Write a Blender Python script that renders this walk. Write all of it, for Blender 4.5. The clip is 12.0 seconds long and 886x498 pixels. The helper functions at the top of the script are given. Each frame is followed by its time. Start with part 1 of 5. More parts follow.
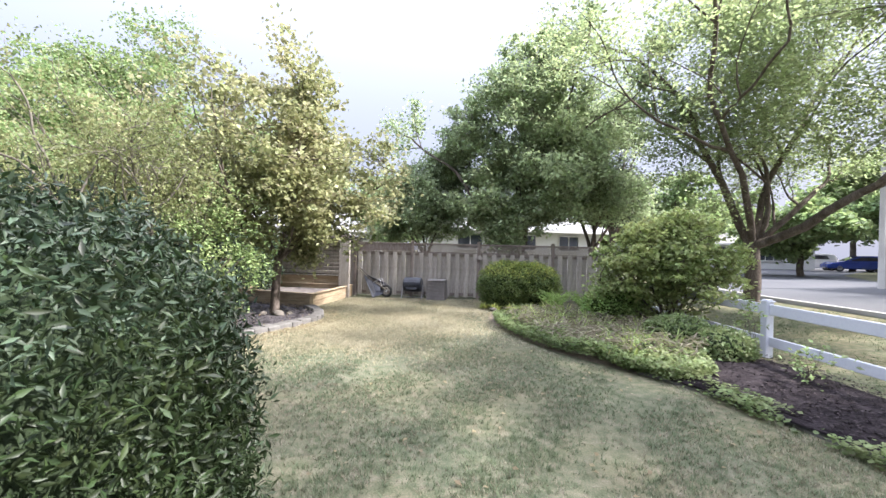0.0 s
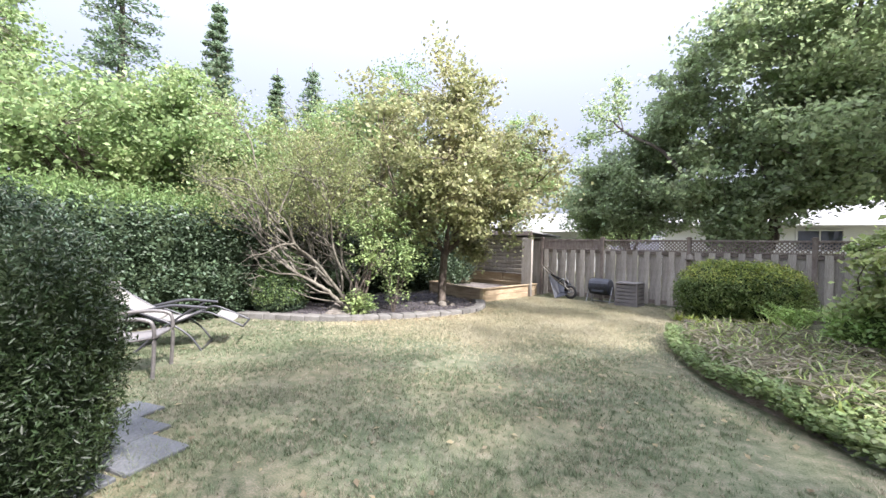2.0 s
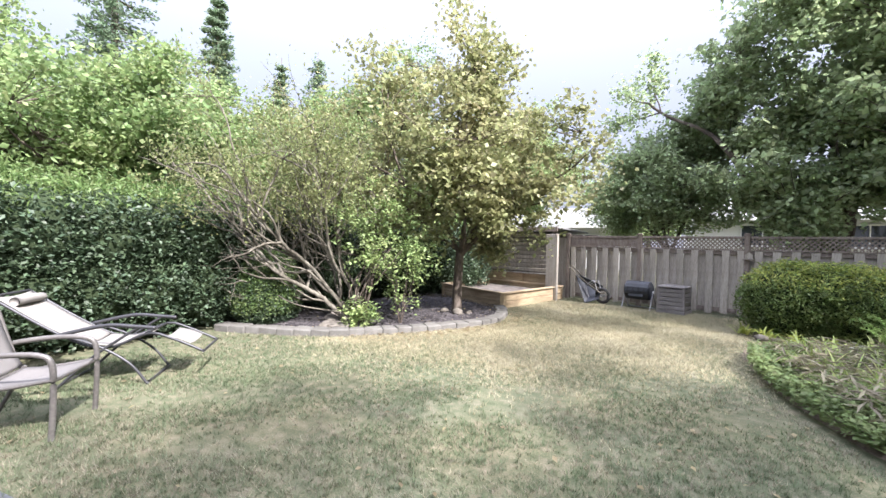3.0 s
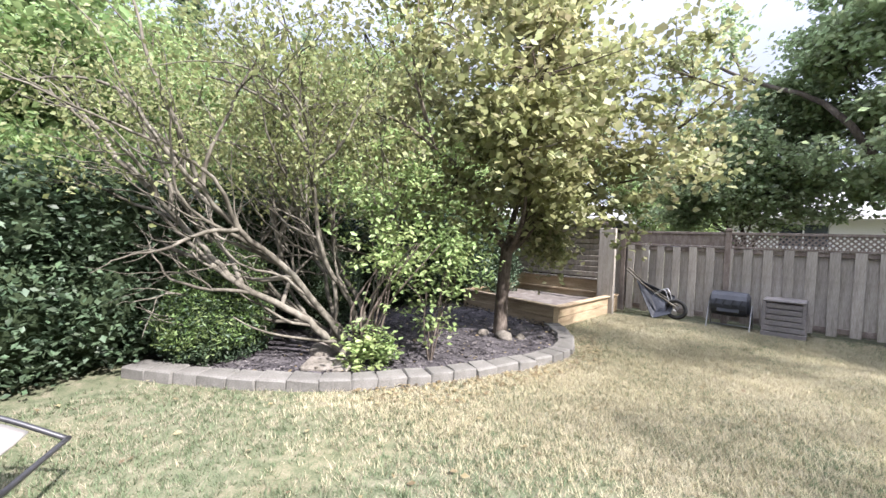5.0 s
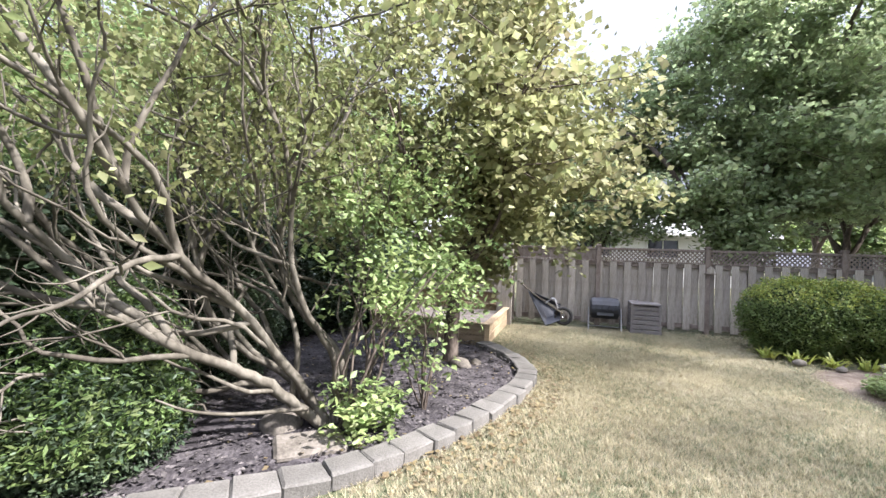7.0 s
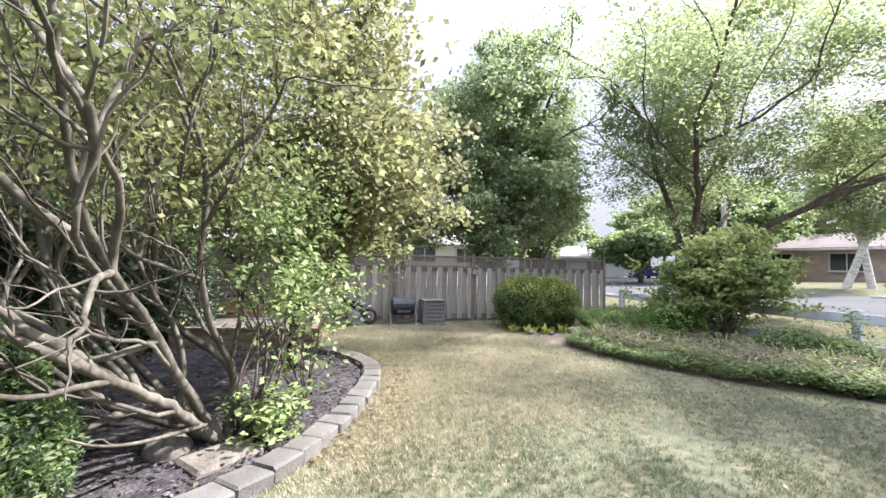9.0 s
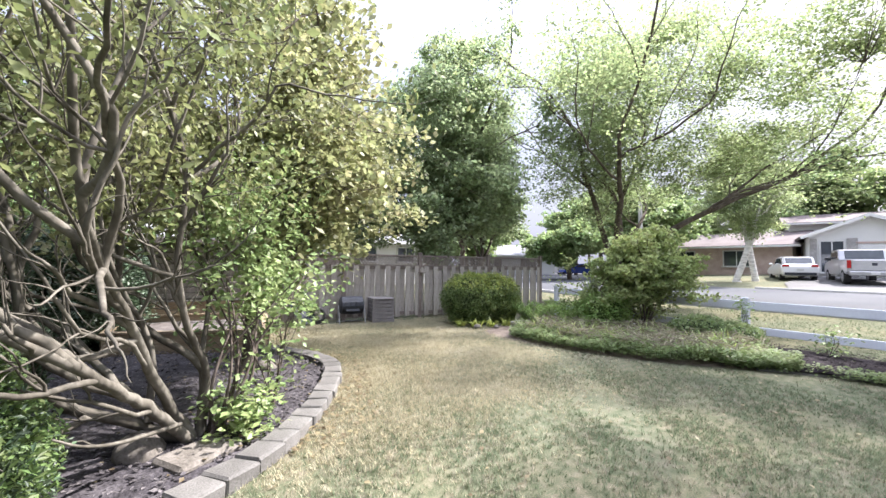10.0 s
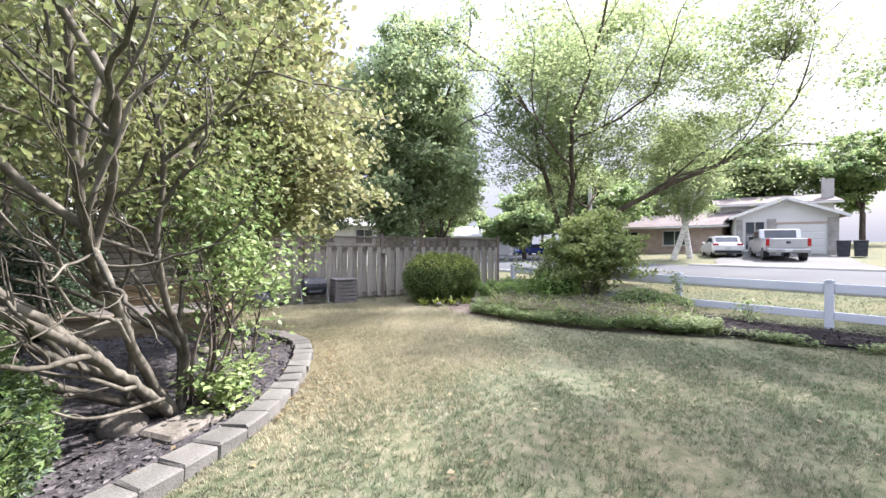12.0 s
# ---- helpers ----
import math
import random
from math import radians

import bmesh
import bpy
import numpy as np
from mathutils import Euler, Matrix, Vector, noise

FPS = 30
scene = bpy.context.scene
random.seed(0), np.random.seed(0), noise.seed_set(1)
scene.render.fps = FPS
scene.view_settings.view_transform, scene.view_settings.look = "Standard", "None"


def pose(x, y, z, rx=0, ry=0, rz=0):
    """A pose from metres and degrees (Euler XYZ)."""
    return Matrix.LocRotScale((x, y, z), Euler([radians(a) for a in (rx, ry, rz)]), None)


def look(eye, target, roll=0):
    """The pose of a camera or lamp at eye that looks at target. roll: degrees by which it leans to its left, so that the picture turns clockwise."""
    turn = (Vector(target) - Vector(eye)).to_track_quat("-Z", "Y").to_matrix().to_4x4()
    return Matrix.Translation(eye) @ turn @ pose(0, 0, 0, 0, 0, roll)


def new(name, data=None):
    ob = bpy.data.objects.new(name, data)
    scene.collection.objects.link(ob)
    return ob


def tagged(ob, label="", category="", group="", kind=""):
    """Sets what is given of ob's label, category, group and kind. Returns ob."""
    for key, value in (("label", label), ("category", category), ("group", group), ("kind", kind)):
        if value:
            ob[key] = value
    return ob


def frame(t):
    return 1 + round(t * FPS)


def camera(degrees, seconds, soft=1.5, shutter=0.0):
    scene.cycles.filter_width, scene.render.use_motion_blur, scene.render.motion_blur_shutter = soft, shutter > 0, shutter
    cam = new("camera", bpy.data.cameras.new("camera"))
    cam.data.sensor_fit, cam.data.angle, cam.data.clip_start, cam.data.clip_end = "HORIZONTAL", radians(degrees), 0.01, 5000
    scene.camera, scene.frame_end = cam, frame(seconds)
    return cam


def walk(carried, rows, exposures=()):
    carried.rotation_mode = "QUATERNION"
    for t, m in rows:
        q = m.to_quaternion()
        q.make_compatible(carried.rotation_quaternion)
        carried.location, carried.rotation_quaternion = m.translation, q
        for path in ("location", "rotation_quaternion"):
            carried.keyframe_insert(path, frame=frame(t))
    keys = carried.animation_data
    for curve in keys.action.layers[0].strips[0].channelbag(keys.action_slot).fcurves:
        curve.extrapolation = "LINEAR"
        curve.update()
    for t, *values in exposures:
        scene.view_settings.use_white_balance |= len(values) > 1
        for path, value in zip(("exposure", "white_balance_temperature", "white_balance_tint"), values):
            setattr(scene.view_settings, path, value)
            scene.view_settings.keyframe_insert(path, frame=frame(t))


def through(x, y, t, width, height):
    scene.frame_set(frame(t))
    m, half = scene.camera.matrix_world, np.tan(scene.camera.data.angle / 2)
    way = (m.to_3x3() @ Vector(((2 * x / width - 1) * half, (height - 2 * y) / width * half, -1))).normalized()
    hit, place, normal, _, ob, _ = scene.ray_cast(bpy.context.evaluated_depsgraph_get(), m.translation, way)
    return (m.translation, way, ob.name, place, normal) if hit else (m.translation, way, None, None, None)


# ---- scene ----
cam = camera(96.1, 12.0)
PATH = [
    (0, (-1.157, 2.584, 1.612), (-0.979, 4.576, 1.617), 1.4),
    (0.1, (-1.051, 2.836, 1.612), (-0.869, 4.828, 1.616), 1.3),
    (0.2, (-0.945, 3.088, 1.612), (-0.759, 5.08, 1.615), 1.1),
    (0.3, (-0.841, 3.335, 1.611), (-0.651, 5.325, 1.614), 1.0),
    (0.4, (-0.743, 3.569, 1.611), (-0.549, 5.56, 1.614), 0.9),
    (0.5, (-0.664, 3.757, 1.611), (-0.467, 5.747, 1.613), 0.8),
    (1, (0.029, 3.777, 1.574), (-0.532, 5.697, 1.571), 1.2),
    (1.5, (0.59, 3.523, 1.519), (-0.336, 5.295, 1.514), 1.2),
    (2, (0.883, 3.426, 1.484), (-0.127, 5.153, 1.475), 1.4),
    (2.5, (0.681, 3.767, 1.516), (-0.384, 5.46, 1.496), 1.2),
    (3, (0.092, 4.549, 1.526), (-0.96, 6.25, 1.497), 1.3),
    (3.2, (-0.139, 4.83, 1.499), (-1.19, 6.531, 1.473), 1.2),
    (4.8, (-1.751, 6.226, 1.475), (-2.75, 7.958, 1.427), 2.2),
    (5, (-1.944, 6.348, 1.471), (-2.94, 8.081, 1.42), 2.3),
    (5.5, (-2.443, 6.532, 1.469), (-3.439, 8.266, 1.42), 2.3),
    (6, (-2.945, 6.561, 1.527), (-3.821, 8.359, 1.486), 2.1),
    (6.5, (-3.432, 6.507, 1.56), (-3.994, 8.426, 1.551), 2.1),
    (7, (-3.878, 6.477, 1.551), (-4.032, 8.471, 1.574), 2.0),
    (7.5, (-4.276, 6.469, 1.555), (-4.032, 8.454, 1.598), 1.9),
    (7.7, (-4.429, 6.42, 1.57), (-4.014, 8.376, 1.617), 1.8),
    (9.3, (-5.242, 5.886, 1.558), (-4.185, 7.582, 1.636), 1.1),
    (9.5, (-5.33, 5.878, 1.561), (-4.207, 7.531, 1.633), 1.0),
    (10, (-5.522, 5.851, 1.531), (-4.291, 7.425, 1.614), 0.7),
    (10.5, (-5.718, 5.782, 1.541), (-4.44, 7.318, 1.62), 0.7),
    (11, (-5.809, 5.723, 1.527), (-4.508, 7.241, 1.584), 0.6),
    (11.5, (-5.815, 5.723, 1.498), (-4.476, 7.209, 1.508), 0.5),
    (12, (-5.8, 5.71, 1.504), (-4.406, 7.144, 1.496), 0.2),
]
walk(cam, [(t, look(eye, target, roll)) for t, eye, target, roll in PATH])


def gz(x, y):
    """Height of the ground: level garden, rising gently past the street side."""
    k = min(1.0, max(0.35, (45.0 - y) / 30.0))
    return 0.043 * max(0.0, min(x, 60.0) - 7.0) * k


# ---- world, sun, exposure ----
SUN_AZ, SUN_EL = radians(106.0), radians(47.0)   # from +y towards +x
world = bpy.data.worlds.new("sky")
scene.world = world
world.use_nodes = True
wn = world.node_tree
sky = wn.nodes.new("ShaderNodeTexSky")
sky.sky_type, sky.sun_disc = "NISHITA", False
sky.sun_elevation, sky.sun_rotation = SUN_EL, SUN_AZ
sky.air_density, sky.dust_density, sky.ozone_density = 1.0, 7.0, 1.0
wn.nodes["Background"].inputs["Strength"].default_value = 0.15
haze = wn.nodes.new("ShaderNodeMixRGB")      # thin high haze: pale at the horizon, brighter overhead
haze.inputs[0].default_value = 0.92
height, upper, cube, veil = wn.nodes.new("ShaderNodeTexCoord"), wn.nodes.new("ShaderNodeSeparateXYZ"), wn.nodes.new("ShaderNodeMath"), wn.nodes.new("ShaderNodeMixRGB")
wn.links.new(height.outputs["Generated"], upper.inputs[0])
cube.operation, cube.use_clamp, cube.inputs[1].default_value = "POWER", True, 3.0
wn.links.new(upper.outputs["Z"], cube.inputs[0])
wn.links.new(cube.outputs[0], veil.inputs[0])
veil.inputs[1].default_value, veil.inputs[2].default_value = (0.63, 0.65, 0.74, 1), (4.9, 5.1, 5.7, 1)
wn.links.new(sky.outputs[0], haze.inputs[1])
wn.links.new(veil.outputs[0], haze.inputs[2])
wn.links.new(haze.outputs[0], wn.nodes["Background"].inputs["Color"])
sun = new("sun", bpy.data.lights.new("sun", "SUN"))
sun.data.energy, sun.data.angle, sun.data.color = 2.4, radians(1.5), (1.0, 0.94, 0.84)
sun_dir = Vector((math.sin(SUN_AZ) * math.cos(SUN_EL), math.cos(SUN_AZ) * math.cos(SUN_EL), math.sin(SUN_EL)))
sun.matrix_world = look(tuple(sun_dir * 60), (0, 0, 0))
scene.view_settings.exposure = 2.80
scene.view_settings.use_white_balance = True
scene.view_settings.white_balance_temperature, scene.view_settings.white_balance_tint = 6000, 17


# ---- materials ----
def material(name, stops, scale=6.0, rough=0.8, bump=0.3, fine=60.0, metal=0.0, leaf=0.0, per_island=0.0, per_object=0.0, coat=0.0, stretch=None, spec=0.4):
    """Two-scale noise over a colour ramp, with bump; leaf: share of light let through; per_*: random lightness."""
    m = bpy.data.materials.new(name)
    m.use_nodes = True
    n, l = m.node_tree.nodes, m.node_tree.links
    b = n["Principled BSDF"]
    b.inputs["Roughness"].default_value, b.inputs["Metallic"].default_value = rough, metal
    b.inputs["Specular IOR Level"].default_value = spec
    b.inputs["Coat Weight"].default_value = coat
    tc = n.new("ShaderNodeTexCoord")
    mp = n.new("ShaderNodeMapping")
    mp.inputs["Scale"].default_value = stretch or (1, 1, 1)
    l.new(tc.outputs["Object"], mp.inputs["Vector"])
    big, small, mix = n.new("ShaderNodeTexNoise"), n.new("ShaderNodeTexNoise"), n.new("ShaderNodeMath")
    big.inputs["Scale"].default_value, big.inputs["Detail"].default_value = scale, 5
    small.inputs["Scale"].default_value, small.inputs["Detail"].default_value = fine, 4
    for t in (big, small):
        l.new(mp.outputs[0], t.inputs["Vector"])
    mix.operation = "MULTIPLY_ADD"
    mix.inputs[1].default_value = 0.45
    l.new(small.outputs["Fac"], mix.inputs[0])
    half = n.new("ShaderNodeMath")
    half.operation, half.inputs[1].default_value = "MULTIPLY", 0.55
    l.new(big.outputs["Fac"], half.inputs[0])
    l.new(half.outputs[0], mix.inputs[2])
    fac = mix.outputs[0]
    ramp = n.new("ShaderNodeValToRGB")
    e = ramp.color_ramp.elements
    pos = np.linspace(0.34, 0.66, len(stops))
    e[0].position, e[0].color = pos[0], (*stops[0], 1)
    e[1].position, e[1].color = pos[-1], (*stops[-1], 1)
    for p, c in zip(pos[1:-1], stops[1:-1]):
        k = e.new(float(p))
        k.color = (*c, 1)
    l.new(fac, ramp.inputs["Fac"])
    colour = ramp.outputs["Color"]
    if per_island or per_object:
        src = n.new("ShaderNodeNewGeometry").outputs["Random Per Island"] if per_island else n.new("ShaderNodeObjectInfo").outputs["Random"]
        amount = per_island or per_object
        mr = n.new("ShaderNodeMapRange")
        mr.inputs["To Min"].default_value, mr.inputs["To Max"].default_value = 1 - amount, 1 + amount
        l.new(src, mr.inputs["Value"])
        hs = n.new("ShaderNodeHueSaturation")
        l.new(mr.outputs[0], hs.inputs["Value"])
        l.new(colour, hs.inputs["Color"])
        if per_island and leaf:
            hr = n.new("ShaderNodeMapRange")
            hr.inputs["To Min"].default_value, hr.inputs["To Max"].default_value = 0.485, 0.515
            l.new(src, hr.inputs["Value"])
            l.new(hr.outputs[0], hs.inputs["Hue"])
        colour = hs.outputs["Color"]
    l.new(colour, b.inputs["Base Color"])
    if bump:
        bp = n.new("ShaderNodeBump")
        bp.inputs["Strength"].default_value, bp.inputs["Distance"].default_value = bump, 0.02
        l.new(fac, bp.inputs["Height"])
        l.new(bp.outputs[0], b.inputs["Normal"])
    if leaf:
        tr, ms = n.new("ShaderNodeBsdfTranslucent"), n.new("ShaderNodeMixShader")
        l.new(colour, tr.inputs["Color"])
        ms.inputs[0].default_value = leaf
        l.new(b.outputs[0], ms.inputs[1])
        l.new(tr.outputs[0], ms.inputs[2])
        l.new(ms.outputs[0], n["Material Output"].inputs["Surface"])
    return m


def lawn_material():
    """Dry lawn: broad worn patches, tuft-sized mottling and fine thatch."""
    m = material("dry_lawn", [(0.058, 0.07, 0.042), (0.095, 0.108, 0.066), (0.14, 0.14, 0.094), (0.20, 0.18, 0.135)], 9.0, 0.95, 0.9, 70, spec=0.05)
    n, l = m.node_tree.nodes, m.node_tree.links
    b = n["Principled BSDF"]
    old = b.inputs["Base Color"].links[0].from_socket
    tc = n.new("ShaderNodeTexCoord")
    broad = n.new("ShaderNodeTexNoise")
    broad.inputs["Scale"].default_value, broad.inputs["Detail"].default_value = 0.55, 4
    l.new(tc.outputs["Object"], broad.inputs["Vector"])
    mr = n.new("ShaderNodeMapRange")
    mr.inputs["From Min"].default_value, mr.inputs["From Max"].default_value = 0.42, 0.62
    l.new(broad.outputs["Fac"], mr.inputs["Value"])
    mx = n.new("ShaderNodeMixRGB")
    mx.blend_type = "MULTIPLY"
    l.new(mr.outputs[0], mx.inputs[0])
    l.new(old, mx.inputs[1])
    mx.inputs[2].default_value = (1.25, 1.13, 1.08, 1)
    l.new(mx.outputs[0], b.inputs["Base Color"])
    return m


LAWN = lawn_material()
BLADE = material("grass_blades", [(0.10, 0.138, 0.072), (0.15, 0.18, 0.105), (0.23, 0.235, 0.16)], 0.6, 0.8, 0, 9, leaf=0.35, per_island=0.3, spec=0.15)
STRAW = material("dry_grass_blades", [(0.20, 0.185, 0.125), (0.28, 0.255, 0.185), (0.345, 0.31, 0.235)], 0.6, 0.85, 0, 9, leaf=0.3, per_island=0.25, spec=0.15)
SUNLIT_STRAW = material("sunlit_straw_blades", [(0.32, 0.29, 0.19), (0.42, 0.38, 0.26), (0.50, 0.455, 0.33)], 0.6, 0.85, 0, 9, leaf=0.35, per_island=0.25, spec=0.15)
MULCH = material("dark_mulch", [(0.02, 0.018, 0.02), (0.055, 0.05, 0.054), (0.125, 0.115, 0.12)], 5, 0.95, 1.0, 45, spec=0.15)
FRESH = material("fresh_dark_mulch", [(0.009, 0.007, 0.008), (0.024, 0.019, 0.021), (0.06, 0.05, 0.052)], 5, 0.95, 1.0, 45, spec=0.1)
FRESH_CHIP = material("fresh_bark_chips", [(0.013, 0.01, 0.011), (0.033, 0.027, 0.028), (0.075, 0.062, 0.06)], 8, 0.9, 0.3, 50, per_island=0.6, spec=0.15)
CHIP = material("bark_chips", [(0.03, 0.028, 0.03), (0.08, 0.073, 0.075), (0.17, 0.155, 0.15)], 8, 0.9, 0.3, 50, per_island=0.6, spec=0.2)
GREYSOIL = material("dry_planter_soil", [(0.06, 0.052, 0.047), (0.12, 0.106, 0.097), (0.19, 0.172, 0.16)], 6, 0.95, 0.9, 60, spec=0.1)
SOIL = material("potting_soil", [(0.10, 0.075, 0.06), (0.2, 0.16, 0.13), (0.3, 0.25, 0.2)], 6, 0.95, 0.8, 60, spec=0.1)
STONE = material("edging_stone", [(0.09, 0.086, 0.079), (0.135, 0.129, 0.119), (0.18, 0.173, 0.162)], 5, 0.9, 0.5, 70, per_object=0.13, spec=0.2)
PAVER = material("slate_paver", [(0.06, 0.064, 0.07), (0.095, 0.1, 0.108), (0.14, 0.143, 0.15)], 3, 0.8, 0.4, 50, per_object=0.12)
ROCK = material("field_rock", [(0.085, 0.075, 0.064), (0.155, 0.14, 0.12), (0.22, 0.20, 0.178)], 6, 0.9, 0.7, 40, spec=0.2)
FENCE = material("weathered_wood", [(0.20, 0.18, 0.155), (0.33, 0.30, 0.265), (0.44, 0.41, 0.365)], 3, 0.9, 0.4, 26, per_object=0.15, stretch=(6, 6, 0.5), spec=0.15)
FENCE_RED = material("brown_fence_wood", [(0.12, 0.098, 0.085), (0.19, 0.158, 0.138), (0.27, 0.235, 0.21)], 3, 0.9, 0.4, 26, stretch=(5, 5, 2), spec=0.15)
TAN = material("tan_planter_wood", [(0.22, 0.16, 0.10), (0.36, 0.28, 0.185), (0.48, 0.39, 0.27)], 2, 0.85, 0.4, 24, per_object=0.1, stretch=(1, 1, 8), spec=0.2)
VINYL = material("white_vinyl", [(0.56, 0.58, 0.64), (0.61, 0.63, 0.69), (0.65, 0.67, 0.72)], 1.5, 0.45, 0.05, 30)
BARK = material("grey_bark", [(0.05, 0.04, 0.034), (0.11, 0.09, 0.075), (0.2, 0.17, 0.145)], 6, 0.95, 1.0, 38, stretch=(1, 1, 0.35), spec=0.15)
BARK_L = material("pale_shrub_bark", [(0.05, 0.044, 0.035), (0.115, 0.104, 0.084), (0.205, 0.19, 0.158)], 5, 0.9, 0.8, 34, stretch=(0.594, 0.594, 0.282), spec=0.2)
BIRCH = material("birch_bark", [(0.16, 0.14, 0.12), (0.62, 0.6, 0.56), (0.78, 0.76, 0.72)], 2.5, 0.8, 0.4, 12, stretch=(1, 1, 4))
# core colours: shade deep in the bushes, painted as dark green
DARKIN = material("hedge_shade_core", [(0.022, 0.032, 0.018), (0.045, 0.062, 0.032)], 5, 0.95, 0.6, 40, spec=0.05)
DARKIN_L = material("shrub_shade_core", [(0.03, 0.045, 0.015), (0.06, 0.09, 0.03)], 5, 0.95, 0.6, 40, spec=0.05)


def leafmat(name, dark, mid, light, scale=0.9, through=0.5):
    return material(name, [dark, mid, light], scale, 0.5, 0, 7, leaf=through, per_island=0.35, spec=0.45)


L_MAPLE = leafmat("olive_maple_leaves", (0.19, 0.215, 0.1), (0.32, 0.33, 0.16), (0.48, 0.43, 0.27))
L_SHRUB = leafmat("yellow_green_shrub_leaves", (0.12, 0.15, 0.055), (0.22, 0.245, 0.1), (0.34, 0.335, 0.165))
L_PEAR = leafmat("green_tree_leaves", (0.21, 0.275, 0.15), (0.33, 0.4, 0.22), (0.46, 0.53, 0.31), through=0.62)
L_LOCUST = leafmat("pale_locust_leaves", (0.2, 0.26, 0.12), (0.3, 0.36, 0.17), (0.42, 0.47, 0.24), through=0.65)
L_DARK = leafmat("dark_purple_leaves", (0.03, 0.045, 0.03), (0.055, 0.07, 0.045), (0.09, 0.11, 0.07))
L_YEW = leafmat("dark_yew_foliage", (0.012, 0.022, 0.008), (0.025, 0.042, 0.014), (0.05, 0.072, 0.022), through=0.2)
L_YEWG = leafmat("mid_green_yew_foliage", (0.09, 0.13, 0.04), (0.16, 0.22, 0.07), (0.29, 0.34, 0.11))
L_HEDGE = leafmat("hedge_foliage", (0.036, 0.058, 0.038), (0.062, 0.095, 0.053), (0.105, 0.148, 0.08), through=0.25)
L_HTOP = leafmat("bright_hedge_foliage", (0.1, 0.16, 0.055), (0.16, 0.235, 0.08), (0.24, 0.31, 0.12))
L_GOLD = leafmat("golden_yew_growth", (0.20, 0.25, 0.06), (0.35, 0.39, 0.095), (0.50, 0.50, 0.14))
L_LILAC = leafmat("lilac_leaves", (0.15, 0.22, 0.09), (0.25, 0.33, 0.13), (0.4, 0.47, 0.2), through=0.42)
L_LILACB = leafmat("yellow_green_lilac_leaves", (0.20, 0.26, 0.10), (0.32, 0.38, 0.15), (0.47, 0.50, 0.22), through=0.55)
L_IVY = leafmat("ivy_leaves", (0.12, 0.17, 0.07), (0.21, 0.27, 0.11), (0.35, 0.39, 0.19), 2)
L_DAY = leafmat("strap_leaves", (0.162, 0.239, 0.068), (0.295, 0.361, 0.119), (0.558, 0.514, 0.24), 2)
L_FERN = leafmat("fern_leaves", (0.15, 0.238, 0.062), (0.249, 0.358, 0.106), (0.37, 0.458, 0.16), 2)
L_FAR = leafmat("far_tree_leaves", (0.15, 0.22, 0.09), (0.24, 0.32, 0.13), (0.36, 0.42, 0.19), 0.4)
# needle green lifted and greyed to paint in distance haze
L_CONIFER = leafmat("hazed_spruce_needles", (0.13, 0.19, 0.12), (0.2, 0.27, 0.17), (0.3, 0.36, 0.23), 0.4)
L_FALL = leafmat("fallen_leaves", (0.16, 0.12, 0.07), (0.27, 0.215, 0.125), (0.36, 0.31, 0.20), 2)
ASPHALT = material("pale_asphalt", [(0.06, 0.063, 0.07), (0.08, 0.083, 0.09), (0.105, 0.106, 0.11)], 0.3, 0.9, 0.3, 60, spec=0.2)
DRIVE = material("driveway_asphalt", [(0.085, 0.084, 0.084), (0.115, 0.112, 0.11), (0.15, 0.145, 0.142)], 0.4, 0.9, 0.3, 50, spec=0.2)
KERB = material("kerb_concrete", [(0.3, 0.29, 0.28), (0.38, 0.37, 0.35), (0.45, 0.43, 0.41)], 1, 0.9, 0.3, 50)
SIDING = material("white_siding", [(0.528, 0.528, 0.528), (0.592, 0.592, 0.584), (0.64, 0.64, 0.632)], 0.5, 0.7, 0.1, 20)
BRICKW = material("pinkish_brick", [(0.34, 0.25, 0.22), (0.44, 0.34, 0.30), (0.52, 0.42, 0.37)], 2, 0.9, 0.4, 30)
STONEW = material("grey_stone_wall", [(0.2, 0.19, 0.19), (0.3, 0.29, 0.28), (0.42, 0.4, 0.38)], 2, 0.9, 0.4, 18)
ROOF = material("brown_shingles", [(0.085, 0.068, 0.064), (0.12, 0.098, 0.093), (0.16, 0.135, 0.128)], 1, 0.9, 0.5, 14)
ROOFG = material("grey_shingles", [(0.182, 0.182, 0.189), (0.252, 0.252, 0.259), (0.322, 0.322, 0.329)], 1, 0.9, 0.5, 14)
GLASS = material("window_glass", [(0.02, 0.025, 0.03), (0.04, 0.05, 0.06)], 1, 0.06, 0, 3, spec=0.8)
BLACKP = material("black_plastic", [(0.018, 0.02, 0.026), (0.03, 0.033, 0.042), (0.05, 0.055, 0.07)], 4, 0.5, 0.1, 40)
GREYP = material("grey_brown_plastic", [(0.13, 0.12, 0.115), (0.18, 0.165, 0.16), (0.23, 0.21, 0.205)], 3, 0.7, 0.2, 40)
RUBBER = material("tyre_rubber", [(0.02, 0.02, 0.02), (0.035, 0.035, 0.035)], 5, 0.85, 0.2, 60)
FRAME_M = material("bronze_painted_tube", [(0.10, 0.095, 0.09), (0.14, 0.13, 0.125), (0.19, 0.18, 0.17)], 4, 0.45, 0.05, 50, metal=0.3)
FRAME_D = material("dark_painted_tube", [(0.035, 0.035, 0.04), (0.06, 0.06, 0.065)], 4, 0.4, 0.05, 50, metal=0.3)
SLING = material("grey_taupe_sling", [(0.125, 0.118, 0.115), (0.157, 0.149, 0.145), (0.19, 0.18, 0.175)], 3, 0.85, 0.3, 220, spec=0.2)
SLING_L = material("pale_sling", [(0.19, 0.18, 0.168), (0.225, 0.212, 0.198), (0.26, 0.244, 0.228)], 3, 0.85, 0.3, 220, spec=0.2)
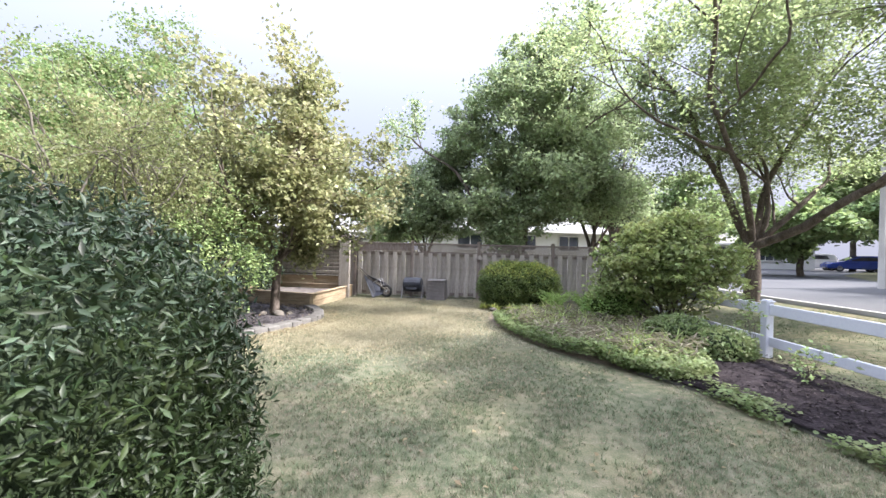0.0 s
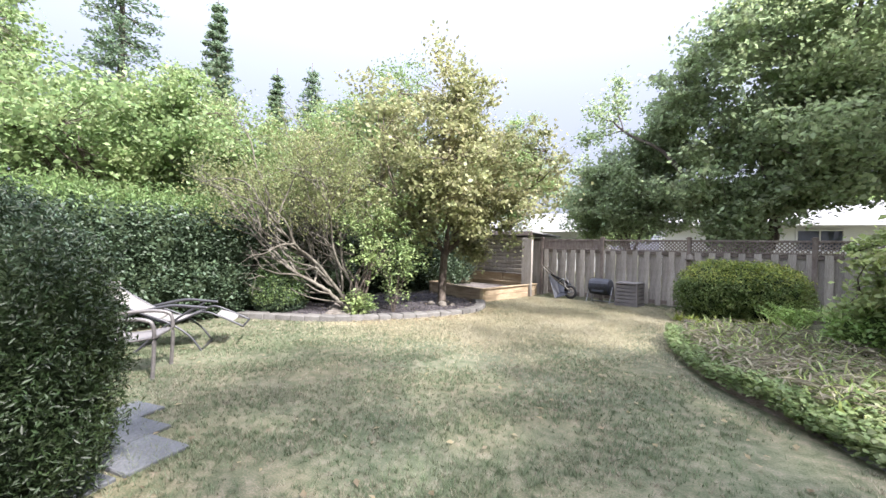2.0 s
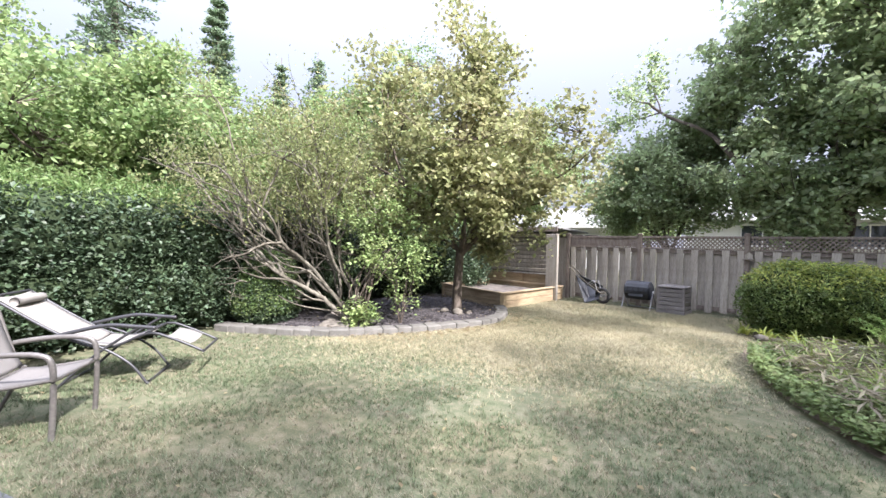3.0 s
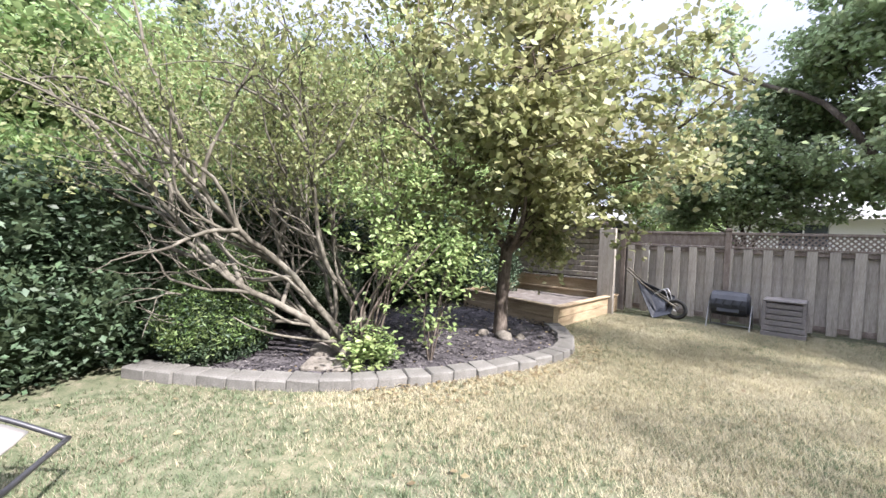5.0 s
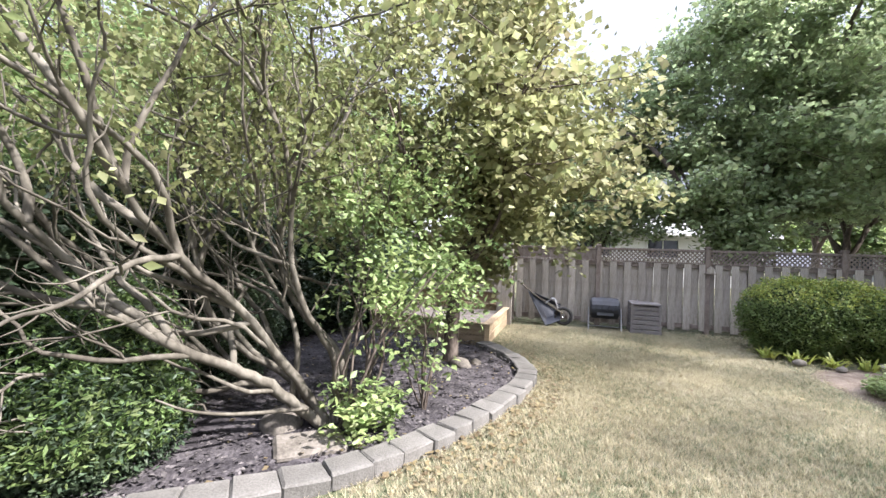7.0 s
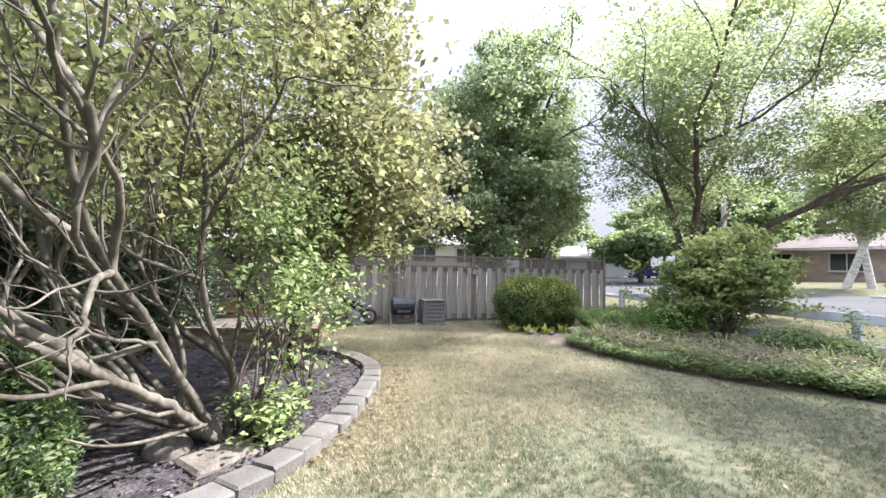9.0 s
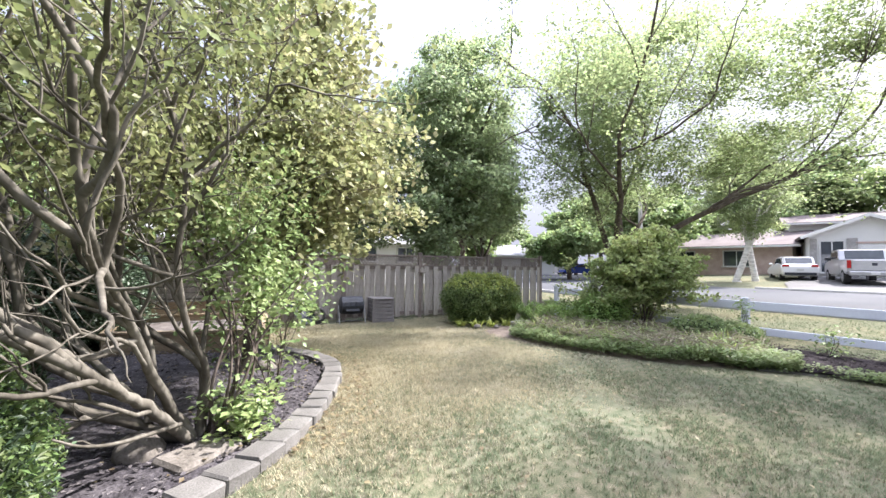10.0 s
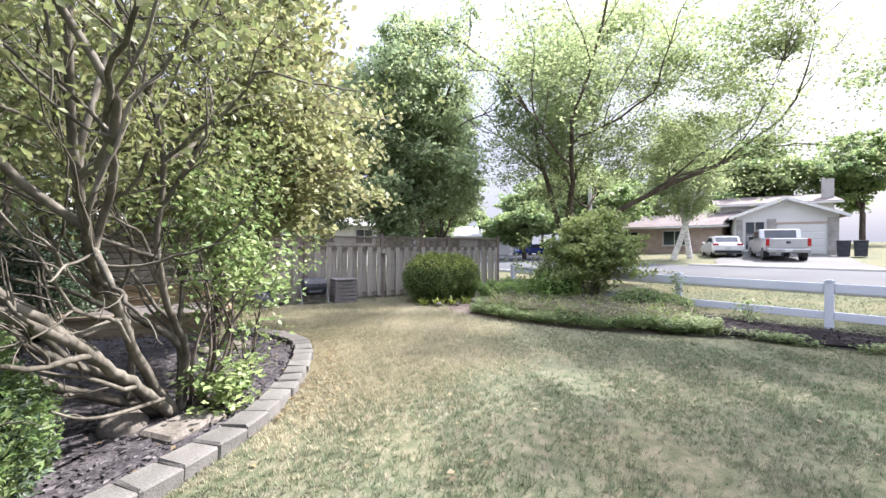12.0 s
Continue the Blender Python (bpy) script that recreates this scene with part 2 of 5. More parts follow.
STEEL = material("dull_steel", [(0.3, 0.3, 0.31), (0.45, 0.45, 0.46)], 5, 0.4, 0.1, 50, metal=0.8)
CARWHITE = material("white_car_paint", [(0.74, 0.74, 0.75), (0.8, 0.8, 0.81)], 0.5, 0.25, 0, 3, coat=0.6)
CARSILVER = material("silver_car_paint", [(0.42, 0.42, 0.44), (0.52, 0.52, 0.54)], 0.5, 0.3, 0, 3, metal=0.5, coat=0.6)
CARBLUE = material("blue_car_paint", [(0.02, 0.045, 0.22), (0.03, 0.06, 0.3)], 0.5, 0.25, 0, 3, coat=0.6)
LAMPRED = material("red_lamp_plastic", [(0.3, 0.01, 0.01), (0.4, 0.02, 0.02)], 2, 0.25, 0, 5)
TERRA = material("tan_rock_tray", [(0.3, 0.28, 0.25), (0.42, 0.4, 0.36)], 4, 0.9, 0.3, 40)


# ---- helpers for meshes ----
def thing(name, loc, rot=0.0, label="", category="", group="", kind=""):
    e = new(name)
    e.empty_display_size = 0.2
    e.location, e.rotation_euler = loc, (0, 0, radians(rot))
    return tagged(e, label, category, group, kind)


def link(name, me, mat, parent=None, label=""):
    ob = new(name, me)
    if mat and not me.materials:
        me.materials.append(mat)
    ob.parent = parent
    return tagged(ob, label)


def part(name, bm, mat, parent=None, label="", smooth=False):
    me = bpy.data.meshes.new(name)
    bm.to_mesh(me)
    bm.free()
    if smooth:
        me.polygons.foreach_set("use_smooth", [True] * len(me.polygons))
    return link(name, me, mat, parent, label)


def box(bm, size, at=(0, 0, 0), rot=(0, 0, 0), bevel=0.0):
    m = pose(*at, *rot) @ Matrix.Diagonal((*size, 1))
    made = bmesh.ops.create_cube(bm, size=1, matrix=m)["verts"]
    if bevel:
        edges = list({e for v in made for e in v.link_edges})
        bmesh.ops.bevel(bm, geom=edges, offset=bevel, segments=1, affect="EDGES")
    return bm


def boxpart(name, size, at, mat, parent=None, rot=(0, 0, 0), bevel=0.004, label=""):
    return part(name, box(bmesh.new(), size, at, rot, bevel), mat, parent, label)


def prism(bm, outline, y0, y1, swap=False):
    """Extrudes an outline in x, z from y0 to y1."""
    a = [bm.verts.new((x, y0, z)) for x, z in outline]
    b = [bm.verts.new((x, y1, z)) for x, z in outline]
    bm.faces.new(a[::-1]), bm.faces.new(b)
    for i in range(len(a)):
        j = (i + 1) % len(a)
        bm.faces.new((a[i], a[j], b[j], b[i]))
    bmesh.ops.recalc_face_normals(bm, faces=bm.faces)
    return bm


def mesh_from(name, verts, quads, smooth=False):
    me = bpy.data.meshes.new(name)
    verts, quads = np.asarray(verts, np.float32), np.asarray(quads, np.int32)
    n, k = quads.shape
    me.vertices.add(len(verts))
    me.vertices.foreach_set("co", verts.ravel())
    me.loops.add(n * k)
    me.loops.foreach_set("vertex_index", quads.ravel())
    me.polygons.add(n)
    me.polygons.foreach_set("loop_start", np.arange(n, dtype=np.int32) * k)
    if smooth:
        me.polygons.foreach_set("use_smooth", np.ones(n, bool))
    me.update(calc_edges=True)
    return me


def tubes(name, lines, sides=6, smooth=True):
    """One mesh of tapering tubes; lines: (points, radii)."""
    verts, quads, base = [], [], 0
    for pts, rad in lines:
        p = np.asarray(pts, float)
        d = np.gradient(p, axis=0)
        d /= np.linalg.norm(d, axis=1)[:, None] + 1e-9
        ref = np.array([0, 0, 1.0]) if abs(d[:, 2]).mean() < 0.8 else np.array([1.0, 0, 0])
        u = np.cross(d, ref)
        u /= np.linalg.norm(u, axis=1)[:, None] + 1e-9
        w = np.cross(d, u)
        k = sides if max(rad) > 0.012 else 4
        a = np.linspace(0, 2 * np.pi, k, endpoint=False)
        ring = p[:, None] + np.asarray(rad)[:, None, None] * (np.cos(a)[None, :, None] * u[:, None] + np.sin(a)[None, :, None] * w[:, None])
        verts.append(ring.reshape(-1, 3))
        for i in range(len(p) - 1):
            for j in range(k):
                s, t = base + i * k, base + (i + 1) * k
                quads.append((s + j, s + (j + 1) % k, t + (j + 1) % k, t + j))
        for end in (0, len(p) - 1):
            s = base + end * k
            for j in range(1, k // 2):
                quads.append((s + j, s + j + 1, s + (k - j - 1), s + (k - j) % k) if j + 1 < k - j - 1 else (s + j, s + j + 1, s + (k - j) % k, s + (k - j) % k))
        base += len(p) * k
    quads = [q for q in quads if len(set(q)) == 4]
    return mesh_from(name, np.concatenate(verts), quads, smooth)


def spline(points, n=8):
    """Smooth points through the given ones."""
    p = [np.asarray(q, float) for q in points]
    p = [2 * p[0] - p[1], *p, 2 * p[-1] - p[-2]]
    out = []
    for a, b, c, d in zip(p, p[1:], p[2:], p[3:]):
        for t in np.linspace(0, 1, n, endpoint=False):
            out.append(0.5 * (2 * b + (c - a) * t + (2 * a - 5 * b + 4 * c - d) * t * t + (3 * b - a - 3 * c + d) * t**3))
    return np.array(out + [p[-2]])


def leaves(name, centres, size, rng, flat=0.0, narrow=0.55, droop=0.0, vary=0.35):
    """A folded blade of two triangles at every centre. flat: how far they lie level."""
    c = np.asarray(centres, float)
    n = len(c)
    nor = rng.normal(size=(n, 3))
    nor[:, 2] = np.abs(nor[:, 2]) + flat * 2.5
    nor /= np.linalg.norm(nor, axis=1)[:, None]
    t = rng.normal(size=(n, 3))
    t[:, 2] -= droop
    t -= (t * nor).sum(1)[:, None] * nor
    t /= np.linalg.norm(t, axis=1)[:, None] + 1e-9
    s = np.cross(nor, t)
    L = (size * (1 + vary * rng.uniform(-1, 1, n)))[:, None]
    W = L * narrow * 0.5
    v = np.stack([c - t * L * 0.5, c + s * W - t * L * 0.08 + nor * L * 0.08, c + t * L * 0.5, c - s * W - t * L * 0.08 + nor * L * 0.08], 1).reshape(-1, 3)
    i = np.arange(n)[:, None] * 4
    tri = np.concatenate([i + [0, 1, 2], i + [0, 2, 3]], 1).reshape(-1, 3)
    return mesh_from(name, v, tri)


def clumps(blobs, count, per, spread, rng, shell=0.45, flatten=0.7):
    """Leaf centres: clumps set mostly in the outer shell of ellipsoids (x, y, z, rx, ry, rz)."""
    blobs = np.asarray(blobs, float)
    vol = blobs[:, 3] * blobs[:, 4] * blobs[:, 5]
    pick = rng.choice(len(blobs), count, p=vol / vol.sum())
    d = rng.normal(size=(count, 3))
    d /= np.linalg.norm(d, axis=1)[:, None]
    r = (1 - shell * rng.random(count) ** 1.4)[:, None]
    cc = blobs[pick, :3] + d * r * blobs[pick, 3:]
    k = rng.poisson(per, count).clip(2)
    own = np.repeat(np.arange(count), k)
    scale = (spread * rng.uniform(0.5, 1.4, count))[own][:, None]
    return cc, cc[own] + rng.normal(size=(len(own), 3)) * scale * (1, 1, flatten)


def lumpy(blobs, rng, n=24, size=0.36):
    """Breaks ellipsoids into smaller bunches over their surface, for an uneven outline with gaps."""
    out = []
    for x, y, z, rx, ry, rz in blobs:
        for k in range(n):
            d = rng.normal(size=3)
            d /= np.linalg.norm(d)
            s = size * rng.uniform(0.6, 1.2)
            r = rng.uniform(0.3, 0.92)
            out.append((x + d[0] * rx * r, y + d[1] * ry * r, z + d[2] * rz * r, rx * s, ry * s, rz * s * 0.8))
    return out


def grow(rng, start, way, length, radius, depth, lines, tips, up=0.15, bend=0.18, fork=3, shrink=0.68):
    """A limb that wanders and forks; fills lines and tips."""
    n = 6
    p, d, pts = np.array(start, float), np.array(way, float) / np.linalg.norm(way), [np.array(start, float)]
    for _ in range(n):
        d = d + rng.normal(size=3) * bend + (0, 0, up * 0.5)
        d /= np.linalg.norm(d)
        p = p + d * length / n
        pts.append(p.copy())
    lines.append((pts, np.linspace(radius, radius * (0.55 if depth else 0.25), n + 1)))
    if depth == 0:
        tips.append(p)
        tips.append(pts[3])
        return
    for k in range(fork):
        at = 6 if k == 0 else int(rng.integers(2, 6))
        side = rng.normal(size=3)
        side -= side @ d * d
        side /= np.linalg.norm(side)
        lean = 0.25 if k == 0 else rng.uniform(0.5, 1.0)
        grow(rng, pts[at], d + side * lean, length * shrink * rng.uniform(0.75, 1.15), radius * (0.55 if k == 0 else 0.42), depth - 1, lines, tips, up, bend, fork, shrink)


def foliage(name, parent, centres, size, mat, rng, label="", **kw):
    return link(name, leaves(name, centres, size, rng, **kw), mat, parent, label)


def tree(name, base, seed, trunk_r, fork_z, limbs, blobs, leaf, mat, bark, count, per, spread, label, category="tree", lean=(0, 0), depth=2, shell=0.5, group="", tip_share=0.35, narrow=0.55, limb_len=None, flat=0.15):
    """Trunk with root flare, limbs that fork towards the crown's clumps, and a crown of separate leaves."""
    rng = np.random.default_rng(seed)
    t = thing(name, base, 0, label, category, group)
    top = np.array([lean[0], lean[1], fork_z])
    pts = [np.array([0, 0, -0.1]), np.array([0, 0, 0.12]), top * 0.4 + rng.normal(size=3) * 0.02, top]
    cur = spline(pts, 5)
    rad = np.interp(np.linspace(0, 1, len(cur)), [0, 0.12, 0.35, 1], [trunk_r * 1.7, trunk_r * 1.2, trunk_r, trunk_r * 0.85])
    link("trunk", tubes("trunk", [(cur, rad)], 12), bark, t)
    blobs = np.asarray(blobs, float)
    cen = (blobs[:, :3] * blobs[:, 3:4]).sum(0) / blobs[:, 3].sum()
    tips = []
    height = blobs[:, 2].max() - fork_z
    for k in range(limbs):
        goal = blobs[k % len(blobs), :3] + rng.normal(size=3) * blobs[k % len(blobs), 3:] * 0.4
        way = goal - top
        lines = []
        grow(rng, top - (0, 0, rng.uniform(0, 0.15)), way, (limb_len or 0.62) * np.linalg.norm(way) * rng.uniform(0.85, 1.1), trunk_r * rng.uniform(0.42, 0.6), depth, lines, tips, 0.06, 0.13)
        link("limb", tubes("limb", lines), bark, t)
    n1 = max(60, int(count * (1 - tip_share) / 3.2))
    cc, pos = clumps(lumpy(blobs, rng, 22, 0.36), n1, per * 3.2, spread * 1.05, rng, 0.75, 0.5)
    tp = np.array(tips)[rng.integers(0, len(tips), int(count * tip_share))] + rng.normal(size=(int(count * tip_share), 3)) * spread
    more = np.repeat(tp, max(2, int(per)), 0)
    more = more + rng.normal(size=more.shape) * spread
    # twigs into some of the clumps
    near = np.array(tips)
    tw = []
    for c in cc[:: max(1, len(cc) // 260)]:
        a = near[np.argmin(((near - c) ** 2).sum(1))]
        tw.append(([a, (a + c) / 2 + rng.normal(size=3) * 0.06, c], [0.011, 0.008, 0.004]))
    tagged(link("twig_growth", tubes("twig_growth", tw), bark, t), kind="stuff")
    foliage("crown", t, np.concatenate([pos, more]), leaf, mat, rng, narrow=narrow, flat=flat)
    return t


def line_y(x):
    """The back fence's line."""
    return 16.35 - 0.206 * (x + 2.9)


# ---- ground ----
def ground():
    xs = np.unique(np.concatenate([np.linspace(-400, -14, 10), np.linspace(-14, 12, 27), np.linspace(13, 60, 20), np.linspace(80, 600, 8)]))
    ys = np.unique(np.concatenate([np.linspace(-300, -4, 8), np.linspace(-3, 24, 28), np.linspace(27, 70, 16), np.linspace(90, 700, 8)]))
    v = [(x, y, gz(x, y)) for y in ys for x in xs]
    w = len(xs)
    q = [(j * w + i, j * w + i + 1, (j + 1) * w + i + 1, (j + 1) * w + i) for j in range(len(ys) - 1) for i in range(w - 1)]
    tagged(link("ground", mesh_from("ground", v, q, True), LAWN), "dry yellowing lawn ground with worn patches", "ground", kind="structure")


ground()


def strip(name, left, right, lift, mat, label, category, thick=0.0):
    """A sheet between two lines of (x, y) points, laid over the ground."""
    v, q = [], []
    n = len(left)
    m = 8
    for k in range(n):
        for j in range(m + 1):
            x = left[k][0] + (right[k][0] - left[k][0]) * j / m
            y = left[k][1] + (right[k][1] - left[k][1]) * j / m
            v.append((x, y, gz(x, y) + lift))
    for k in range(n - 1):
        for j in range(m):
            a = k * (m + 1) + j
            q.append((a, a + 1, a + m + 2, a + m + 1))
    return tagged(link(name, mesh_from(name, v, q, True), mat), label, category, kind="structure")


ROAD_L = [(10.6, -60), (10.6, -20), (10.6, 0), (10.7, 6), (10.9, 12), (11.6, 18), (14.0, 24), (19, 31), (30, 40), (60, 58), (110, 84)]
ROAD_R = [(19.0, -60), (19.0, -20), (19.0, 0), (19.1, 6), (19.3, 12), (20.2, 17), (22.5, 21), (27, 26), (37, 33), (66, 49), (116, 73)]
strip("road", ROAD_L, ROAD_R, 0.03, ASPHALT, "sunlit pale asphalt street with a worn surface", "road")


def kerb(line, name="kerb"):
    pts = spline([(x, y, gz(x, y)) for x, y in line], 6)
    v, q = [], []
    for k, p in enumerate(pts):
        d = pts[min(k + 1, len(pts) - 1)] - pts[max(k - 1, 0)]
        s = np.array([-d[1], d[0], 0]) / (np.hypot(d[0], d[1]) + 1e-9)
        for a, z in ((-0.08, -0.05), (-0.08, 0.12), (0.08, 0.12), (0.08, -0.05)):
            g = p + s * a
            v.append((g[0], g[1], gz(g[0], g[1]) + z))
    for k in range(len(pts) - 1):
        for j in range(3):
            q.append((k * 4 + j, k * 4 + j + 1, k * 4 + j + 5, k * 4 + j + 4))
    tagged(link(name, mesh_from(name, v, q), KERB), "pale concrete kerb along the street", "kerb", kind="structure")


kerb(ROAD_L)
kerb(ROAD_R[:5], "kerb_far")
strip("driveway", [(19.1, 10.6), (24, 11.8), (31, 12.2)], [(19.1, 4.2), (24, 5.4), (31, 6.0)], 0.05, DRIVE, "sunlit pale driveway up to the garage", "driveway")
strip("driveway_far", [(19.1, 2.6), (24, 2.2), (31, 2.2)], [(19.1, -4.2), (24, -4.0), (31, -4.0)], 0.05, DRIVE, "sunlit pale driveway of the next house", "driveway")


# ---- left planting bed and its stone edging ----
EDGE = [(-6.55, 8.25, 0), (-5.9, 8.48, 0), (-5.25, 8.78, 0), (-4.6, 9.24, 0), (-4.1, 9.78, 0), (-3.65, 10.45, 0), (-3.3, 11.1, 0), (-3.14, 11.7, 0), (-3.24, 12.35, 0), (-3.5, 12.9, 0), (-3.75, 13.3, 0)]


def bed_sheet(name, outline, height, mat, label, seed, category="mulch bed"):
    """A gently mounded sheet inside an outline: rings towards the middle."""
    rng = np.random.default_rng(seed)
    o = np.asarray(outline, float)
    c = o.mean(0)
    v, q, n = [], [], len(o)
    rings = 9
    for r in range(rings):
        f = 1 - r / rings
        for p in o:
            g = c + (p - c) * f
            h = height * min(1, (1 - f) * 4 + 0.15)
            v.append((g[0], g[1], gz(*g) + h + (rng.normal() * 0.008 if r else -0.02)))
    for r in range(rings - 1):
        for k in range(n):
            j = (k + 1) % n
            q.append((r * n + k, r * n + j, (r + 1) * n + j, (r + 1) * n + k))
    me = mesh_from(name, v, q, True)
    bm = bmesh.new()
    bm.from_mesh(me)
    bm.verts.ensure_lookup_table()
    bm.faces.new([bm.verts[(rings - 1) * n + k] for k in range(n)])
    bm.to_mesh(me)
    bm.free()
    return tagged(link(name, me, mat), label, category, kind="structure")


edge_pts = spline(EDGE, 6)
in_left = [(p[0] - 0.05, p[1] + 0.05) for p in edge_pts] + [(-4.6, 13.9), (-5.6, 14.4), (-7.2, 13.6), (-7.4, 11.5), (-7.2, 9.8), (-7.0, 8.8)]
bed_sheet("mulch_bed", in_left, 0.07, MULCH, "dark brown mulch bed with scattered bark chips", 3)
EDGE_R = [(2.05, 7.75, 0), (2.3, 7.3, 0), (2.5, 6.75, 0), (2.64, 6.1, 0), (2.72, 5.4, 0), (2.74, 4.2, 0), (2.72, 2.8, 0), (2.7, 1.2, 0), (2.7, -1.0, 0)]
edge_r = spline(EDGE_R, 5)
in_right = [(p[0] + 0.04, p[1]) for p in edge_r] + [(3.5, -1.0), (3.8, 1.5), (4.15, 4.0), (4.4, 6.0), (4.65, 8.0), (4.5, 8.9), (3.0, 9.0)]
bed_sheet("mulch_bed_far", in_right, 0.06, FRESH, "dark fresh mulch strip beside the white rail fence", 4)
IVY = [(2.15, 7.3), (1.75, 7.95), (1.25, 8.8), (0.95, 9.8), (0.78, 10.8), (0.7, 11.7), (0.85, 12.6), (1.3, 13.0), (2.6, 13.2), (4.0, 12.8), (5.0, 12.4), (4.8, 10.4), (4.5, 9.0), (3.4, 8.3), (2.8, 7.6)]
bed_sheet("planting_bed", IVY, 0.05, SOIL, "brown soil bed under ground cover", 5, "planting bed")


def scatter_in(poly, n, rng):
    """Random points inside a polygon."""
    p = np.asarray(poly, float)
    lo, hi, out = p.min(0), p.max(0), []
    while len(out) < n:
        c = lo + (hi - lo) * rng.random((n * 2, 2))
        inside = np.zeros(len(c), bool)
        for a, b in zip(p, np.roll(p, -1, 0)):
            cross = ((a[1] > c[:, 1]) != (b[1] > c[:, 1])) & (c[:, 0] < (b[0] - a[0]) * (c[:, 1] - a[1]) / (b[1] - a[1] + 1e-12) + a[0])
            inside ^= cross
        out.extend(c[inside])
    return np.array(out[:n])


# ---- back fence with lattice ----
FDIR = np.array([8.5, -1.75]) / np.hypot(8.5, 1.75)
FROT = math.degrees(math.atan2(FDIR[1], FDIR[0]))


def along(s, off=0.0, z=0.0):
    """A place s metres along the back fence from its left end, off metres in front of it."""
    return (-2.9 + FDIR[0] * s + FDIR[1] * off, 16.35 + FDIR[1] * s - FDIR[0] * off, z)


POST_S = [0.0, 1.95, 4.16, 6.54, 8.65]


def fence():
    f = thing("fence", along(4.3), FROT, "weathered grey board-on-board wooden fence with a lattice top", "fence")

    def L(s, off=0.0, z=0.0):
        return (s - 4.3, -off, z)

    post = box(bmesh.new(), (0.10, 0.10, 1.86), (0, 0, 0.92), bevel=0.006)
    box(post, (0.13, 0.13, 0.025), (0, 0, 1.86))
    box(post, (0.09, 0.09, 0.03), (0, 0, 1.885), bevel=0.01)
    first = part("fence_post", post, FENCE_RED, f)
    pm, first.location = first.data, L(POST_S[0])
    for s in POST_S[1:]:
        link("fence_post", pm, None, f).location = L(s)
    for a, b in zip(POST_S, POST_S[1:]):
        m, w = (a + b) / 2, b - a - 0.105
        boxpart("rail", (w, 0.04, 0.09), L(m, 0.0, 1.46), FENCE_RED, f)
        boxpart("rail", (w, 0.04, 0.09), L(m, 0.0, 0.16), FENCE_RED, f)
        boxpart("cap_rail", (w, 0.09, 0.035), L(m, 0.0, 1.525), FENCE_RED, f)
        boxpart("top_rail", (w, 0.06, 0.05), L(m, 0.0, 1.80), FENCE_RED, f)
        if a == 0.0:
            boxpart("top_board", (w, 0.022, 0.23), L(m, 0.0, 1.66), FENCE_RED, f)
            continue
        bm = bmesh.new()
        n = int(w / 0.085)
        for k in range(-3, n + 1):
            for sgn, y in ((1, 0.006), (-1, -0.006)):
                x0 = a + 0.05 + k * w / n
                lo, hi = (x0, 1.545), (x0 + 0.235, 1.78)
                if sgn < 0:
                    lo, hi = (x0 + 0.235, 1.545), (x0, 1.78)
                xa, xb = max(min(lo[0], hi[0]), a + 0.05), min(max(lo[0], hi[0]), b - 0.05)
                if xb - xa < 0.02:
                    continue
                za, zb = (lo[1] + (x - lo[0]) / (hi[0] - lo[0]) * (hi[1] - lo[1]) for x in (xa, xb))
                ln = math.hypot(xb - xa, zb - za)
                c = L((xa + xb) / 2, y, (za + zb) / 2)
                box(bm, (ln, 0.008, 0.028), c, (0, -math.degrees(math.atan2(zb - za, xb - xa)), 0))
        part("lattice", bm, FENCE_RED, f, "brown diagonal wooden lattice")
    boxpart("end_board", (0.55, 0.025, 1.76), L(-0.33, 0.0, 0.88), FENCE, f)
    rng = np.random.default_rng(8)
    picket = part("picket", box(bmesh.new(), (0.142, 0.018, 1.44), bevel=0.003), FENCE, f)
    behind = part("back_picket", box(bmesh.new(), (0.175, 0.018, 1.36), bevel=0.003), FENCE, f)
    picket.location, behind.location = L(0.17, 0.034, 0.79), L(0.32, -0.034, 0.76)
    front, back = picket.data, behind.data
    s = 0.47
    while s < 8.6:
        o = link("picket", front, None, f)
        o.location, o.rotation_euler = L(s, 0.034, 0.785 + rng.normal() * 0.006), (rng.normal() * 0.003, rng.normal() * 0.006, 0)
        if s + 0.15 < 8.6:
            link("back_picket", back, None, f).location = L(s + 0.15, -0.034, 0.76)
        s += 0.30


def planter():
    """Raised wooden bed against the shed's slatted wall."""
    p = thing("raised_planter", (-3.62, 13.25, 0), 0, "tan wooden raised garden planter filled with soil", "planter")
    c = [np.array(q) for q in ((0.0, 0.0), (0.62, 2.75), (-1.9, 3.35), (-2.2, 0.95))]
    for k, (a, b) in enumerate(zip(c, c[1:] + c[:1])):
        d, m = b - a, (a + b) / 2
        ang, ln = math.degrees(math.atan2(d[1], d[0])), float(np.hypot(*d))
        for z in (0.09, 0.27):
            boxpart("side_board", (ln - 0.05, 0.04, 0.172), (*m, z), TAN, p, (0, 0, ang), 0.006)
        boxpart("cap_board", (ln + 0.10, 0.13, 0.03), (*m, 0.377 + 0.002 * k), TAN, p, (0, 0, ang), 0.005)
    for q in c:
        boxpart("corner_post", (0.09, 0.09, 0.36), (*q, 0.18), TAN, p, (0, 0, 12))
    bm = bmesh.new()
    bm.faces.new([bm.verts.new((*(q * 0.97 + np.array([-0.03, 0.04])), 0.24)) for q in c])
    bmesh.ops.subdivide_edges(bm, edges=bm.edges, cuts=12, use_grid_fill=True)
    for v in bm.verts:
        v.co.z += 0.03 * noise.noise(v.co * 3)
    part("soil", bm, GREYSOIL, p, "loose dry brown soil")


